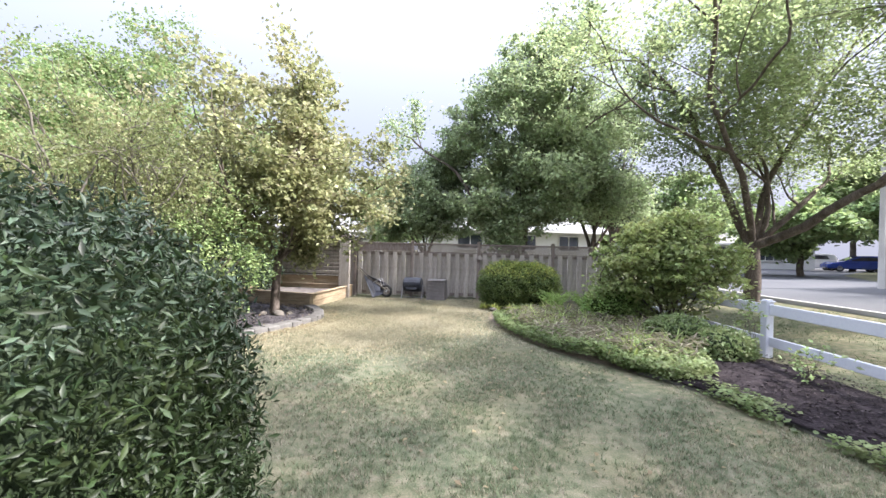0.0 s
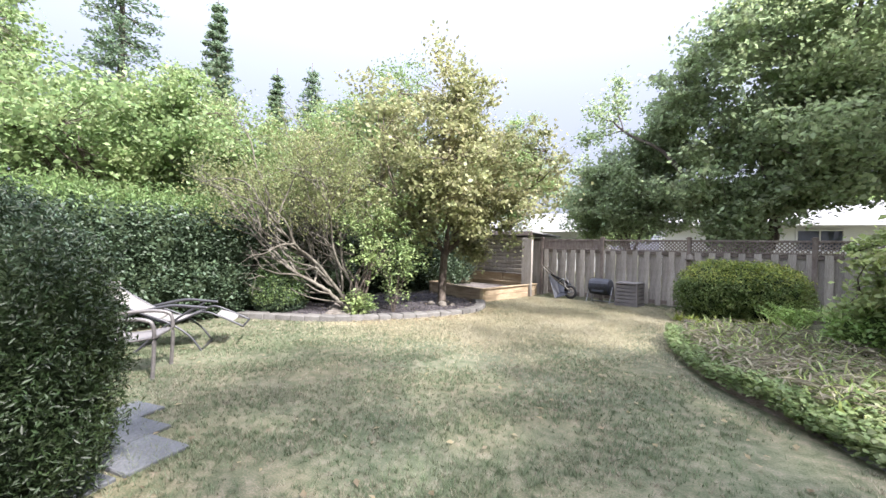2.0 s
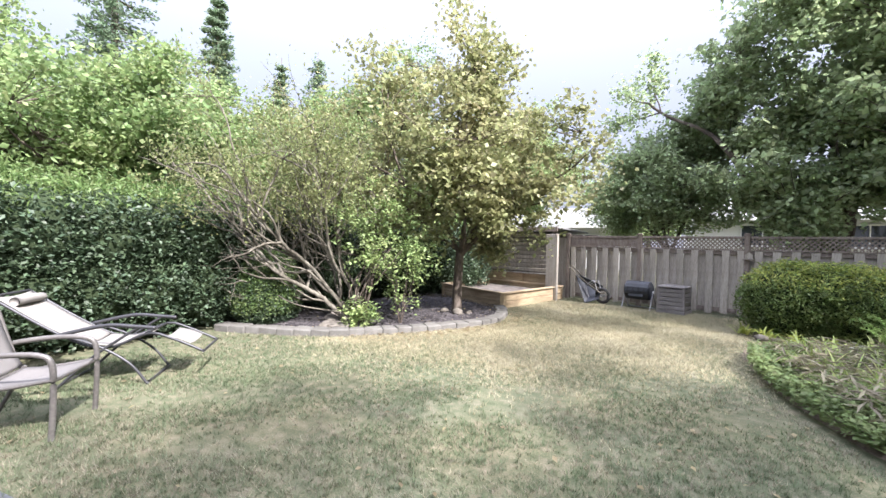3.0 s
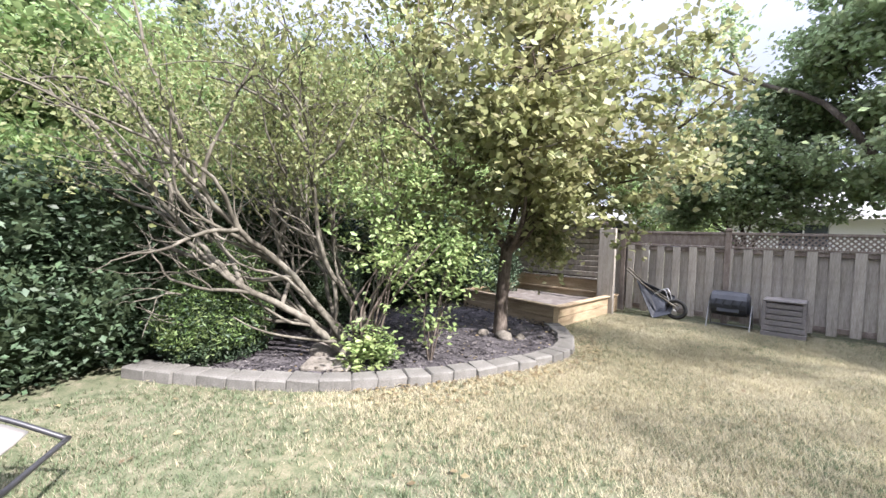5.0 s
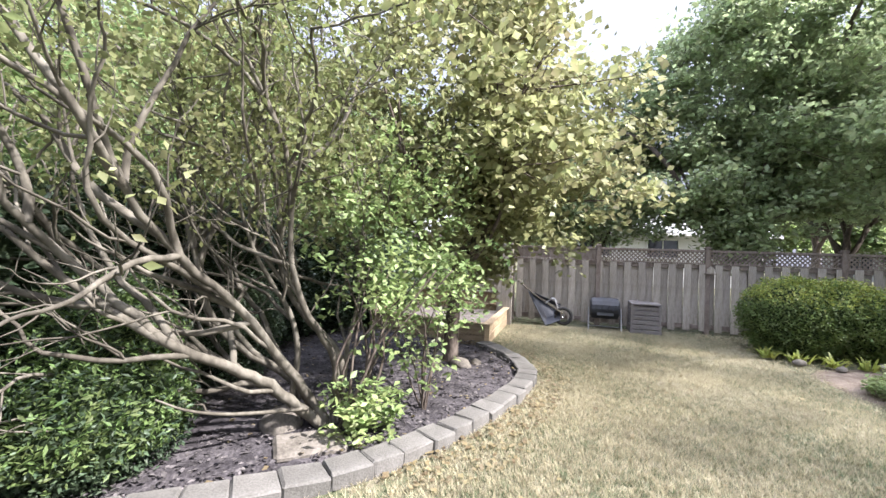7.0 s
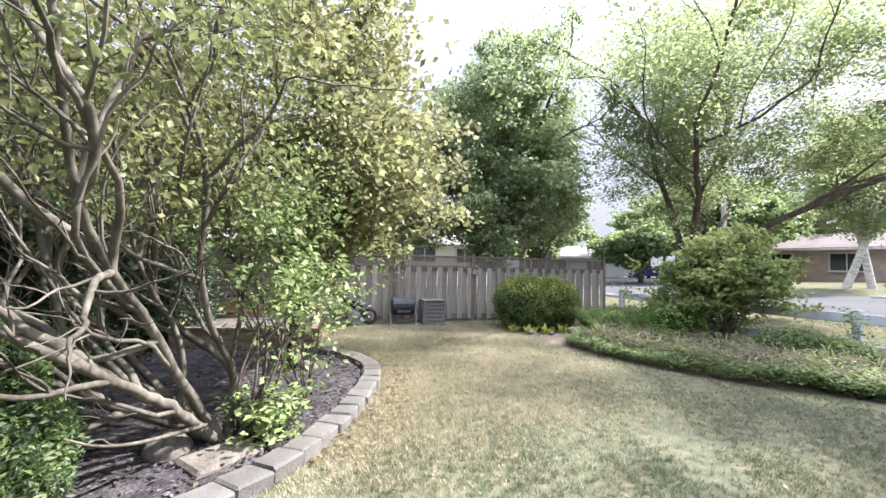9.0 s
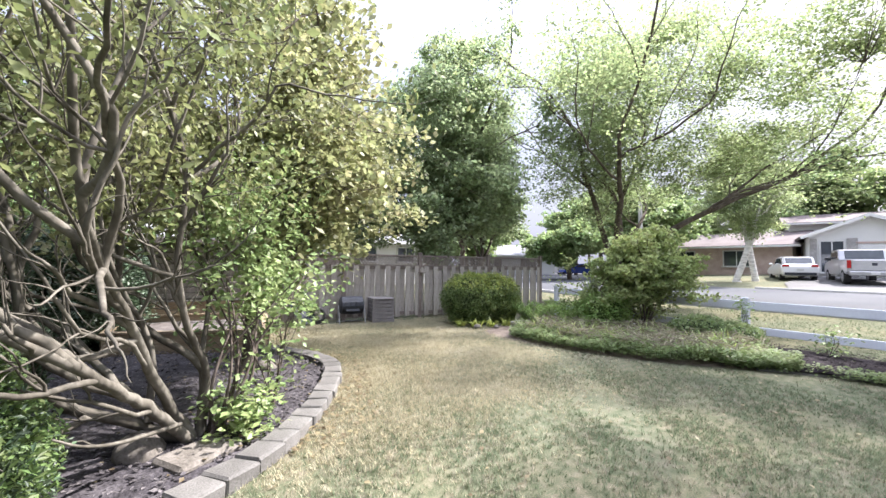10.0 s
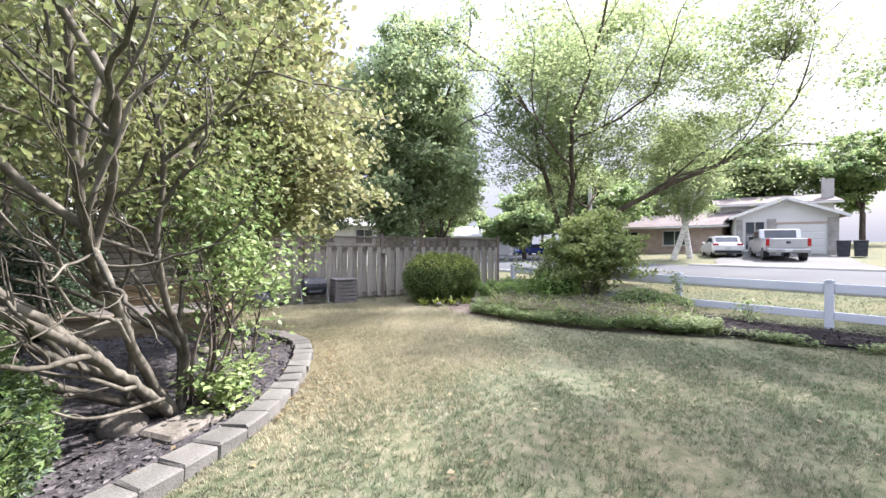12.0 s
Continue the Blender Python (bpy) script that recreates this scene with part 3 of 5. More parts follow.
def shed():
    s = thing("shed", (-4.5, 16.85, 0), -12, "weathered wooden lean-to shed with horizontal slats and a flat grey roof", "shed")
    boxpart("corner_board", (0.34, 0.10, 1.84), (1.58, -0.95, 0.92), FENCE, s, (0, 0, 0), 0.006, "grey vertical corner board")
    boxpart("corner_post", (0.12, 0.12, 1.95), (1.45, -0.55, 0.975), FENCE, s)
    boxpart("corner_post", (0.12, 0.12, 1.95), (-2.1, -0.3, 0.975), FENCE, s)
    boxpart("back_wall", (3.6, 0.03, 1.7), (-0.3, 0.12, 0.85), FENCE_RED, s)
    for k in range(9):
        boxpart("slat", (3.55, 0.022, 0.115), (-0.32, -0.38, 0.78 + 0.13 * k), FENCE, s, (18, 0, 0), 0.003)
    boxpart("lower_board", (3.5, 0.03, 0.27), (-0.32, -0.42, 0.52), TAN, s)
    boxpart("ledge", (3.5, 0.14, 0.03), (-0.32, -0.46, 0.675), FENCE, s)
    for x in (-1.2, 0.3, 1.2):
        boxpart("batten", (0.07, 0.04, 0.62), (x, -0.46, 0.34), TAN, s)
    boxpart("roof", (4.3, 2.0, 0.05), (-0.5, 0.2, 2.0), ROOFG, s, (-3, 0, 0), 0.005, "grey sheet roof")
    boxpart("fascia", (4.3, 0.03, 0.12), (-0.5, -0.81, 1.99), FENCE_RED, s)
    boxpart("rear_wall", (3.6, 0.04, 1.9), (-0.3, 1.05, 0.95), FENCE_RED, s)


def white_fence():
    a, b = np.array([4.68, 8.55]), np.array([4.43, 6.06])
    d = (b - a) / np.hypot(*(b - a))
    step = 2.56
    rot = math.degrees(math.atan2(d[1], d[0]))
    f = thing("rail_fence", (*a, 0), 0, "white vinyl two-rail fence with square posts", "fence")
    post = None
    for k in range(-2, 6):
        c = d * step * k
        bm = box(bmesh.new(), (0.125, 0.125, 0.90), (0, 0, 0.45), bevel=0.008)
        box(bm, (0.15, 0.15, 0.02), (0, 0, 0.91), bevel=0.005)
        box(bm, (0.10, 0.10, 0.02), (0, 0, 0.93), bevel=0.009)
        if post is None:
            o = part("post", bm, VINYL, f)
            post = o.data
        else:
            bm.free()
            o = link("post", post, None, f)
        o.location, o.rotation_euler = (*c, 0), (0, 0, radians(rot))
        if k < 5:
            m = d * step * (k + 0.5)
            for z, h in ((0.78, 0.17), (0.27, 0.15)):
                boxpart("rail", (step - 0.13, 0.04, h), (*m, z), VINYL, f, (0, 0, rot), 0.008)


def compost_bin():
    c = thing("compost_bin", (-0.18, 15.38, 0), -14, "grey-brown square plastic compost bin with slotted sides", "compost bin")
    for k in range(6):
        w = 0.60 - 0.012 * k
        z = 0.055 + k * 0.098
        for sx, sy, lx, ly in ((0, -1, w, 0.03), (0, 1, w, 0.03), (-1, 0, 0.03, w - 0.06), (1, 0, 0.03, w - 0.06)):
            boxpart("slat", (lx, ly, 0.082), (sx * (w / 2 - 0.015), sy * (w / 2 - 0.015), z), GREYP, c, bevel=0.006)
    for sx in (-1, 1):
        for sy in (-1, 1):
            boxpart("corner_bracket", (0.05, 0.05, 0.6), (sx * 0.262, sy * 0.262, 0.31), GREYP, c)
    boxpart("lid", (0.58, 0.58, 0.045), (0, 0, 0.63), GREYP, c, bevel=0.015)


def tumbler():
    t = thing("compost_tumbler", (-0.95, 15.55, 0), -14, "black plastic barrel composter on a low metal stand", "compost tumbler")
    n, w = 16, 0.60
    bm = bmesh.new()
    rings = []
    for x, r in ((-w / 2, 0.17), (-w / 2 + 0.03, 0.225), (-0.02, 0.235), (0.02, 0.235), (w / 2 - 0.03, 0.225), (w / 2, 0.17)):
        rings.append([bm.verts.new((x, r * math.cos(2 * math.pi * k / n), 0.47 + r * math.sin(2 * math.pi * k / n))) for k in range(n)])
    for p, q in zip(rings, rings[1:]):
        for k in range(n):
            bm.faces.new((p[k], p[(k + 1) % n], q[(k + 1) % n], q[k]))
    bm.faces.new(rings[0]), bm.faces.new(rings[-1][::-1])
    bmesh.ops.recalc_face_normals(bm, faces=bm.faces)
    part("drum", bm, BLACKP, t, smooth=False)
    for k in range(4):
        boxpart("rib", (0.03, 0.012, 0.15), (-0.2 + 0.13 * k, -0.236, 0.50), BLACKP, t, (0, 25, 0), 0.003, "raised diagonal rib")
    boxpart("door", (0.34, 0.02, 0.12), (0.0, -0.21, 0.385), BLACKP, t, (-25, 0, 0), 0.006)
    for x in (-0.33, 0.33):
        link("leg", tubes("leg", [(spline([(x, -0.22, 0.0), (x, -0.1, 0.25), (x, 0, 0.47)], 4), np.full(9, 0.014))]), STEEL, t)
        link("leg", tubes("leg", [(spline([(x, 0.22, 0.0), (x, 0.1, 0.25), (x, 0, 0.47)], 4), np.full(9, 0.014))]), STEEL, t)
    link("crossbar", tubes("crossbar", [([(-0.33, 0.22, 0.03), (0.33, 0.22, 0.03)], [0.014, 0.014])]), STEEL, t)


def wheelbarrow():
    w = thing("wheelbarrow", (-2.2, 15.85, 0), -14, "dark steel wheelbarrow tipped up against the fence", "wheelbarrow")
    tilt = pose(0, 0, 0, 0, 0, 0)
    bm = bmesh.new()
    outer = [(-0.32, 0.05, 0.62), (0.12, -0.30, 0.06), (0.26, -0.16, 0.10), (0.30, 0.12, 0.36), (-0.20, 0.22, 0.72)]
    rim = [(-0.40, -0.02, 0.78), (0.05, -0.34, 0.03), (0.36, -0.22, 0.16), (0.34, 0.10, 0.48)]
    base = [(-0.16, 0.12, 0.56), (0.06, -0.10, 0.18), (0.20, -0.06, 0.22), (0.16, 0.14, 0.42)]
    a, b = [bm.verts.new(p) for p in rim], [bm.verts.new(p) for p in base]
    for k in range(4):
        bm.faces.new((a[k], a[(k + 1) % 4], b[(k + 1) % 4], b[k]))
    bm.faces.new(b)
    bmesh.ops.subdivide_edges(bm, edges=bm.edges, cuts=2, use_grid_fill=True)
    bmesh.ops.solidify(bm, geom=bm.faces[:], thickness=0.012)
    part("tray", bm, BLACKP, w, "dark steel tray")
    for off in (0.0, 0.2):
        link("handle", tubes("handle", [(spline([(-0.62, 0.18 - off, 0.98), (-0.2, 0.12 - off, 0.66), (0.42, 0.02 - off, 0.30)], 6), np.full(13, 0.018))]), BARK_L, w, "worn wooden handle")
    ring = [(0.42 + 0.17 * math.cos(t), -0.1, 0.24 + 0.17 * math.sin(t)) for t in np.linspace(0, 2 * math.pi, 25)]
    wheel = link("wheel", tubes("wheel", [(ring, np.full(25, 0.04))], 8), RUBBER, w)
    link("hub", tubes("hub", [([(0.42, -0.17, 0.24), (0.42, 0.0, 0.24)], [0.035, 0.035])]), STEEL, wheel)
    for y in (-0.18, 0.06):
        link("strut", tubes("strut", [(spline([(0.02, y, 0.5), (0.2, y + 0.02, 0.62), (0.3, y, 0.4)], 4), np.full(9, 0.011))]), STEEL, w)


def tube_at(name, pts, r, mat, parent, n=8, label=""):
    s = spline(pts, n)
    return link(name, tubes(name, [(s, np.full(len(s), r))], 8), mat, parent, label)


def sling(name, line, width, mat, parent, label=""):
    """A sheet of cloth along a side line of (x, z) points, slightly sagging, with thickness."""
    pts = spline([(x, 0, z) for x, z in line], 6)
    m = 8
    v, q = [], []
    for p in pts:
        for j in range(m + 1):
            y = (j / m - 0.5) * width
            v.append((p[0], y, p[2] - 0.02 * (1 - (2 * y / width) ** 2)))
    for k in range(len(pts) - 1):
        for j in range(m):
            a = k * (m + 1) + j
            q.append((a, a + 1, a + m + 2, a + m + 1))
    bm = bmesh.new()
    bm.from_mesh(mesh_from(name, v, q))
    bmesh.ops.solidify(bm, geom=bm.faces[:], thickness=0.006)
    return part(name, bm, mat, parent, label, smooth=True)


def patio_chair():
    """Faces +x; arms and legs of flat-looking bent tube."""
    c = thing("patio_chair", (-4.30, 5.50, 0), 48, "patio armchair with taupe sling and bronze tube frame on the lawn", "chair")
    for y in (-0.29, 0.29):
        tube_at("arm", [(0.30, y, 0.0), (0.31, y, 0.30), (0.30, y, 0.56), (0.22, y, 0.635), (0.0, y, 0.645), (-0.22, y, 0.62), (-0.30, y, 0.60)], 0.021, FRAME_M, c)
        tube_at("back_leg", [(-0.38, y * 0.93, 0.0), (-0.26, y * 0.93, 0.25), (-0.18, y * 0.93, 0.42)], 0.016, FRAME_M, c)
        tube_at("side_rail", [(0.29, y * 0.93, 0.44), (0.0, y * 0.93, 0.40), (-0.2, y * 0.93, 0.40), (-0.28, y * 0.93, 0.60), (-0.38, y * 0.93, 0.95)], 0.015, FRAME_M, c)
    for x, z in ((0.29, 0.43), (-0.2, 0.39), (-0.385, 0.96)):
        tube_at("crossbar", [(x, -0.27, z), (x, 0, z), (x, 0.27, z)], 0.015, FRAME_M, c, 3)
    sling("seat", [(0.30, 0.455), (0.05, 0.41), (-0.18, 0.41)], 0.52, SLING, c)
    sling("backrest", [(-0.19, 0.43), (-0.27, 0.60), (-0.385, 0.97)], 0.52, SLING, c)


def recliner():
    """Zero-gravity lounge chair, reclined; faces +x."""
    c = thing("reclining_chair", (-5.10, 6.38, 0), 48, "lounge chair with pale sling and dark tube frame on the lawn", "lounge chair")
    for y in (-0.30, 0.30):
        tube_at("side_rail", [(-0.95, y * 0.9, 0.92), (-0.5, y * 0.9, 0.60), (-0.18, y * 0.9, 0.42), (0.05, y * 0.9, 0.40), (0.35, y * 0.9, 0.52), (0.58, y * 0.9, 0.45), (0.86, y * 0.9, 0.31)], 0.014, FRAME_D, c)
        tube_at("arm", [(-0.52, y, 0.50), (-0.3, y, 0.56), (0.0, y, 0.62), (0.25, y, 0.60), (0.42, y, 0.58)], 0.02, FRAME_D, c)
        tube_at("leg", [(-0.42, y, 0.0), (-0.1, y, 0.32), (0.28, y, 0.60)], 0.014, FRAME_D, c)
        tube_at("leg", [(0.36, y, 0.0), (0.2, y, 0.22), (-0.05, y, 0.40), (-0.38, y, 0.54)], 0.014, FRAME_D, c)
    for x, z in ((-0.42, 0.02), (0.36, 0.02), (-0.95, 0.92), (0.86, 0.31), (0.33, 0.52)):
        tube_at("crossbar", [(x, -0.28, z), (x, 0, z), (x, 0.28, z)], 0.014, FRAME_D, c, 3)
    sling("backrest", [(-0.93, 0.91), (-0.5, 0.60), (-0.2, 0.43)], 0.48, SLING_L, c)
    sling("seat", [(-0.19, 0.425), (0.05, 0.405), (0.31, 0.50)], 0.48, SLING_L, c)
    sling("footrest", [(0.48, 0.47), (0.6, 0.44), (0.72, 0.385)], 0.44, SLING_L, c)
    tube_at("headrest", [(-0.80, -0.2, 0.86), (-0.80, 0.0, 0.865), (-0.80, 0.2, 0.86)], 0.045, SLING_L, c, 3, "padded head cushion")


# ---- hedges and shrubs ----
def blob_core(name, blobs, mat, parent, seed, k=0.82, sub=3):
    """Solid core of a bush, joined lumpy ellipsoids; its dark colour stands in for shade between leaves."""
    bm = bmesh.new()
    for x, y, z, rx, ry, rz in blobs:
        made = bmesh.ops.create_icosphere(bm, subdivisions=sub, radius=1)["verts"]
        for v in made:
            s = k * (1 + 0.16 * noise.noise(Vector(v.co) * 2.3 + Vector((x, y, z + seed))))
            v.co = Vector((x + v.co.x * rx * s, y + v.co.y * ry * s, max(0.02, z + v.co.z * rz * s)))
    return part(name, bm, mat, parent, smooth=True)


def surface_leaves(blobs, n, rng, rough=0.09, depth=0.22):
    """Leaf centres close to the surface of joined ellipsoids, clumpy."""
    blobs = np.asarray(blobs, float)
    area = (blobs[:, 3] * blobs[:, 4] * blobs[:, 5]) ** (2 / 3)
    out = []
    while sum(map(len, out)) < n:
        m = n // 4 + 50
        i = rng.choice(len(blobs), m, p=area / area.sum())
        d = rng.normal(size=(m, 3))
        d /= np.linalg.norm(d, axis=1)[:, None]
        r = 1 + rng.normal(size=m) * rough * 0.5 - depth * rng.random(m) ** 2
        lump = np.sin(d[:, 0] * 9 + i) * np.sin(d[:, 1] * 8 + 2 * i) * np.sin(d[:, 2] * 9)
        c = blobs[i, :3] + d * (r + rough * lump)[:, None] * blobs[i, 3:]
        ok = c[:, 2] > 0.03
        for j, b in enumerate(blobs):
            ok &= (i == j) | ((((c - b[:3]) / b[3:]) ** 2).sum(1) > 0.72)
        out.append(c[ok])
    return np.concatenate(out)[:n]


def shrub(name, base, blobs, leaf, n, mat, core, label, seed, category="shrub", top=None, stems=0, narrow=0.55, flat=0.2, corek=0.82):
    rng = np.random.default_rng(seed)
    s = thing(name, base, 0, label, category)
    blob_core("shade_core", blobs, core, s, seed, corek)
    c = surface_leaves(blobs, n, rng)
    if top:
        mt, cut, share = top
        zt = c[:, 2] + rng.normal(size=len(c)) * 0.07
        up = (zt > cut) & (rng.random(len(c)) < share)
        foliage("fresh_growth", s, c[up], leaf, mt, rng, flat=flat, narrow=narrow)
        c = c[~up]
    foliage("foliage", s, c, leaf, mat, rng, flat=flat, narrow=narrow)
    for k in range(stems):
        a = 2 * math.pi * k / stems
        q = [(0.1 * math.cos(a), 0.1 * math.sin(a), -0.05), (0.25 * math.cos(a), 0.25 * math.sin(a), 0.35), (0.6 * math.cos(a + 0.3), 0.6 * math.sin(a + 0.3), 1.0)]
        link("stem", tubes("stem", [(spline(q, 4), np.linspace(0.03, 0.015, 9))]), BARK, s)
    return s


def hedge_wall():
    """The long cedar hedge on the left: overlapping lobes, painted darker below and sunlit-bright on the top shoots."""
    path = spline([(-7.5, 1.5, 0), (-7.35, 4.0, 0), (-7.3, 6.0, 0), (-7.45, 8.0, 0), (-7.6, 10.0, 0), (-7.6, 12.2, 0), (-7.0, 14.2, 0), (-6.2, 15.6, 0)], 3)
    rng = np.random.default_rng(21)
    for k, p in enumerate(path):
        d = path[min(k + 1, len(path) - 1)] - path[max(k - 1, 0)]
        h = 2.35 + rng.normal() * 0.05
        s = thing("hedge_plant", (p[0], p[1], 0), 0, "dense evergreen hedge plant with upright shoots on top, painted bright as sunlit", "hedge", "plants of the long hedge")
        blobs = [(0, 0, 0.75, 0.98, 0.85, 0.95), (0.05, 0.1, 1.5, 0.88, 0.82, 0.85), (-0.3, -0.1, 1.3, 0.8, 0.8, 1.05)]
        blobs = [(x, y, z, rx * rng.uniform(0.95, 1.08), ry, rz) for x, y, z, rx, ry, rz in blobs]
        blob_core("shade_core", blobs, DARKIN, s, k)
        c = surface_leaves(blobs, 12000, rng, 0.13, 0.16)
        c = c[c[:, 0] > -0.35]
        # leaves above about 2 m take the brighter green, sunlight put into colour
        up = c[:, 2] + rng.normal(size=len(c)) * 0.12 > 2.0
        foliage("foliage", s, c[~up], 0.07, L_HEDGE, rng, flat=0.3, narrow=0.6)
        foliage("fresh_growth", s, c[up] + rng.normal(size=(up.sum(), 3)) * (0.05, 0.05, 0.08), 0.08, L_HTOP, rng, narrow=0.35, droop=-1.2)


def multi_stem_shrub():
    """Large old shrub in the left bed: many pale crooked stems, bare low down."""
    rng = np.random.default_rng(31)
    s = thing("multi_stem_shrub", (-5.02, 9.82, 0.06), 0, "old multi-stemmed shrub with pale crooked branches and sparse yellow-green leaves", "shrub")
    limbs = [
        (0.062, [(0, 0, -0.1), (-0.22, -0.28, 0.30), (-0.40, -0.56, 0.60), (-0.70, -1.02, 0.92), (-1.05, -1.35, 1.40), (-1.25, -1.75, 2.05)]),
        (0.058, [(0, 0, -0.1), (-0.25, -0.20, 0.35), (-0.50, -0.62, 0.95), (-0.72, -1.25, 1.70), (-0.80, -1.55, 2.60)]),
        (0.055, [(0, 0, -0.1), (-0.38, -0.05, 0.30), (-0.80, -0.10, 0.90), (-1.02, -0.20, 1.75), (-1.40, -0.10, 2.70)]),
        (0.050, [(0, 0, -0.1), (-0.12, 0.06, 0.50), (-0.40, 0.12, 1.20), (-0.52, -0.05, 2.05), (-0.75, 0.0, 3.05)]),
        (0.045, [(0, 0, -0.1), (0.02, -0.10, 0.50), (-0.16, -0.35, 1.25), (-0.25, -0.75, 2.05), (-0.55, -0.95, 2.95)]),
        (0.060, [(0, 0, -0.1), (-0.55, 0.0, 0.26), (-1.05, -0.30, 0.68), (-1.45, -0.75, 1.30), (-1.85, -1.15, 2.05)]),
        (0.040, [(0.02, 0.05, -0.1), (0.14, 0.22, 0.60), (0.12, 0.45, 1.40), (0.02, 0.62, 2.40)]),
        (0.038, [(-0.35, -0.05, 0.22), (-0.30, -0.10, 0.75), (-0.55, -0.20, 1.40), (-0.60, -0.60, 2.30)]),
        (0.042, [(-0.30, 0.0, 0.20), (-0.75, 0.25, 0.70), (-1.30, 0.30, 1.40), (-1.75, 0.20, 2.20)]),
    ]
    tips = []
    for r0, way in limbs:
        lines = []
        pts = [np.array(q, float) for q in way]
        for q in pts[1:]:
            q += rng.normal(size=3) * 0.05
        trunk = spline(pts, 6)
        trunk[2:] += np.cumsum(rng.normal(size=(len(trunk) - 2, 3)) * 0.012, 0)
        lines.append((trunk, np.linspace(r0 * 0.8, r0 * 0.26, len(trunk))))
        for j in range(10):
            i = int(rng.integers(7, len(trunk)))
            d = trunk[min(i + 1, len(trunk) - 1)] - trunk[i - 1]
            d = d / np.linalg.norm(d) + rng.normal(size=3) * 0.55 + (-0.1, -0.1, 0.2)
            grow(rng, trunk[i], d, rng.uniform(0.6, 1.15), r0 * rng.uniform(0.28, 0.5), 2, lines, tips, 0.10, 0.17, 3, 0.7)
        link("stem", tubes("stem", lines, 8), BARK_L, s, "pale crooked stem with fine twigs")
    dead = [(spline([(-0.15, -0.2, 0.2), (-0.5, -0.62, 0.30), (-0.68, -0.85, 0.40), (-0.8, -1.0, 0.52)], 5), np.linspace(0.017, 0.006, 16))]
    grow(rng, (-0.6, -0.72, 0.33), (-0.8, -0.2, 0.5), 0.35, 0.008, 1, dead, [], 0.1, 0.3)
    link("dead_branch", tubes("dead_branch", dead), BARK_L, s, "low bare dead branch")
    tips = np.array(tips)
    high = tips[tips[:, 2] > 1.75]
    c = high[rng.integers(0, len(high), 5000)] + rng.normal(size=(5000, 3)) * 0.13
    c = np.repeat(c, 4, 0)
    foliage("crown", s, c + rng.normal(size=c.shape) * 0.06, 0.05, L_SHRUB, rng, "sparse small yellow-green leaves")
    c, p = clumps([(0.45, -0.05, 1.2, 0.6, 0.6, 0.55), (0.8, 0.6, 1.35, 0.75, 0.7, 0.6), (0.15, -0.1, 1.75, 0.6, 0.6, 0.5), (0.5, 0.3, 2.15, 0.7, 0.7, 0.5)], 380, 9, 0.07, rng, 0.9)
    foliage("side_growth", s, p, 0.065, L_LILAC, rng, "denser green side shoots", flat=0.2)
    lines = [(spline([(0.1 + rng.normal() * 0.05, rng.normal() * 0.08, 0), (0.3 + rng.normal() * 0.15, 0.25 * rng.normal(), 0.6), (0.5 + rng.normal() * 0.25, 0.3 + 0.3 * rng.normal(), 1.35)], 5), np.linspace(0.016, 0.006, 11)) for k in range(10)]
    tagged(link("shoot_growth", tubes("shoot_growth", lines), BARK, s), kind="stuff")
    c, p = clumps([(0.28, -0.18, 0.22, 0.36, 0.3, 0.26)], 90, 8, 0.06, rng, 0.9)
    tagged(foliage("ground_growth", s, p, 0.075, L_LILAC, rng, "bright leafy growth at the base", flat=0.6), kind="stuff")


def conifer(base, h, r, seed, label, gap=0.0, n=26):
    """A spruce: whorls of drooping boughs with needles along them."""
    rng = np.random.default_rng(seed)
    t = thing("spruce_tree", base, 0, label, "tree")
    link("trunk", tubes("trunk", [([(0, 0, -0.2), (0, 0, h * 0.5), (0, 0, h)], [h * 0.016, h * 0.009, 0.02])], 8), BARK, t)
    lines, nd = [], []
    for k in range(n):
        z = h * (0.10 + 0.88 * k / n)
        reach = r * (1 - k / n) ** (0.8 if gap else 0.9) * rng.uniform(0.85, 1.1) + 0.12
        for j in range(9 if not gap else 6):
            a = rng.uniform(0, 2 * math.pi)
            rr = reach * rng.uniform(0.75, 1.1)
            e = np.array([math.cos(a) * rr, math.sin(a) * rr, z - rr * 0.22])
            b = spline([(0, 0, z), e * (0.5, 0.5, 1) + (0, 0, rr * 0.05), e + (0, 0, rr * 0.10)], 3)
            lines.append((b, np.linspace(0.03, 0.008, len(b))))
            m = int(95 * rr / r) + 30
            f = rng.uniform(0.15, 1, m)
            p = np.array([np.interp(f, np.linspace(0, 1, len(b)), b[:, i]) for i in range(3)]).T
            nd.append(p + rng.normal(size=p.shape) * np.array([0.16, 0.16, 0.09]) * (r / 2.2) * (1.1 - f[:, None] * 0.6))
    tagged(link("bough_growth", tubes("bough_growth", lines), BARK, t), kind="stuff")
    foliage("needles", t, np.concatenate(nd), 0.22, L_CONIFER, rng, narrow=0.5, flat=0.3)


def far_tree(base, h, r, seed, mat=None, label="tall leafy light green deciduous tree beyond the garden"):
    rng = np.random.default_rng(seed)
    blobs = [(rng.normal() * r * 0.35, rng.normal() * r * 0.35, h * f, r * q, r * q, h * 0.16) for f, q in ((0.42, 0.85), (0.55, 0.95), (0.68, 0.8), (0.82, 0.55), (0.60, 0.9))]
    return tree("tree", base, seed, 0.16 + h * 0.008, h * 0.25, 4, blobs, 0.12 if base[0] < 0 and base[1] < 30 else 0.34, mat or L_FAR, BARK, 2400, 11, 0.24, label, depth=1, tip_share=0.1, narrow=0.7)


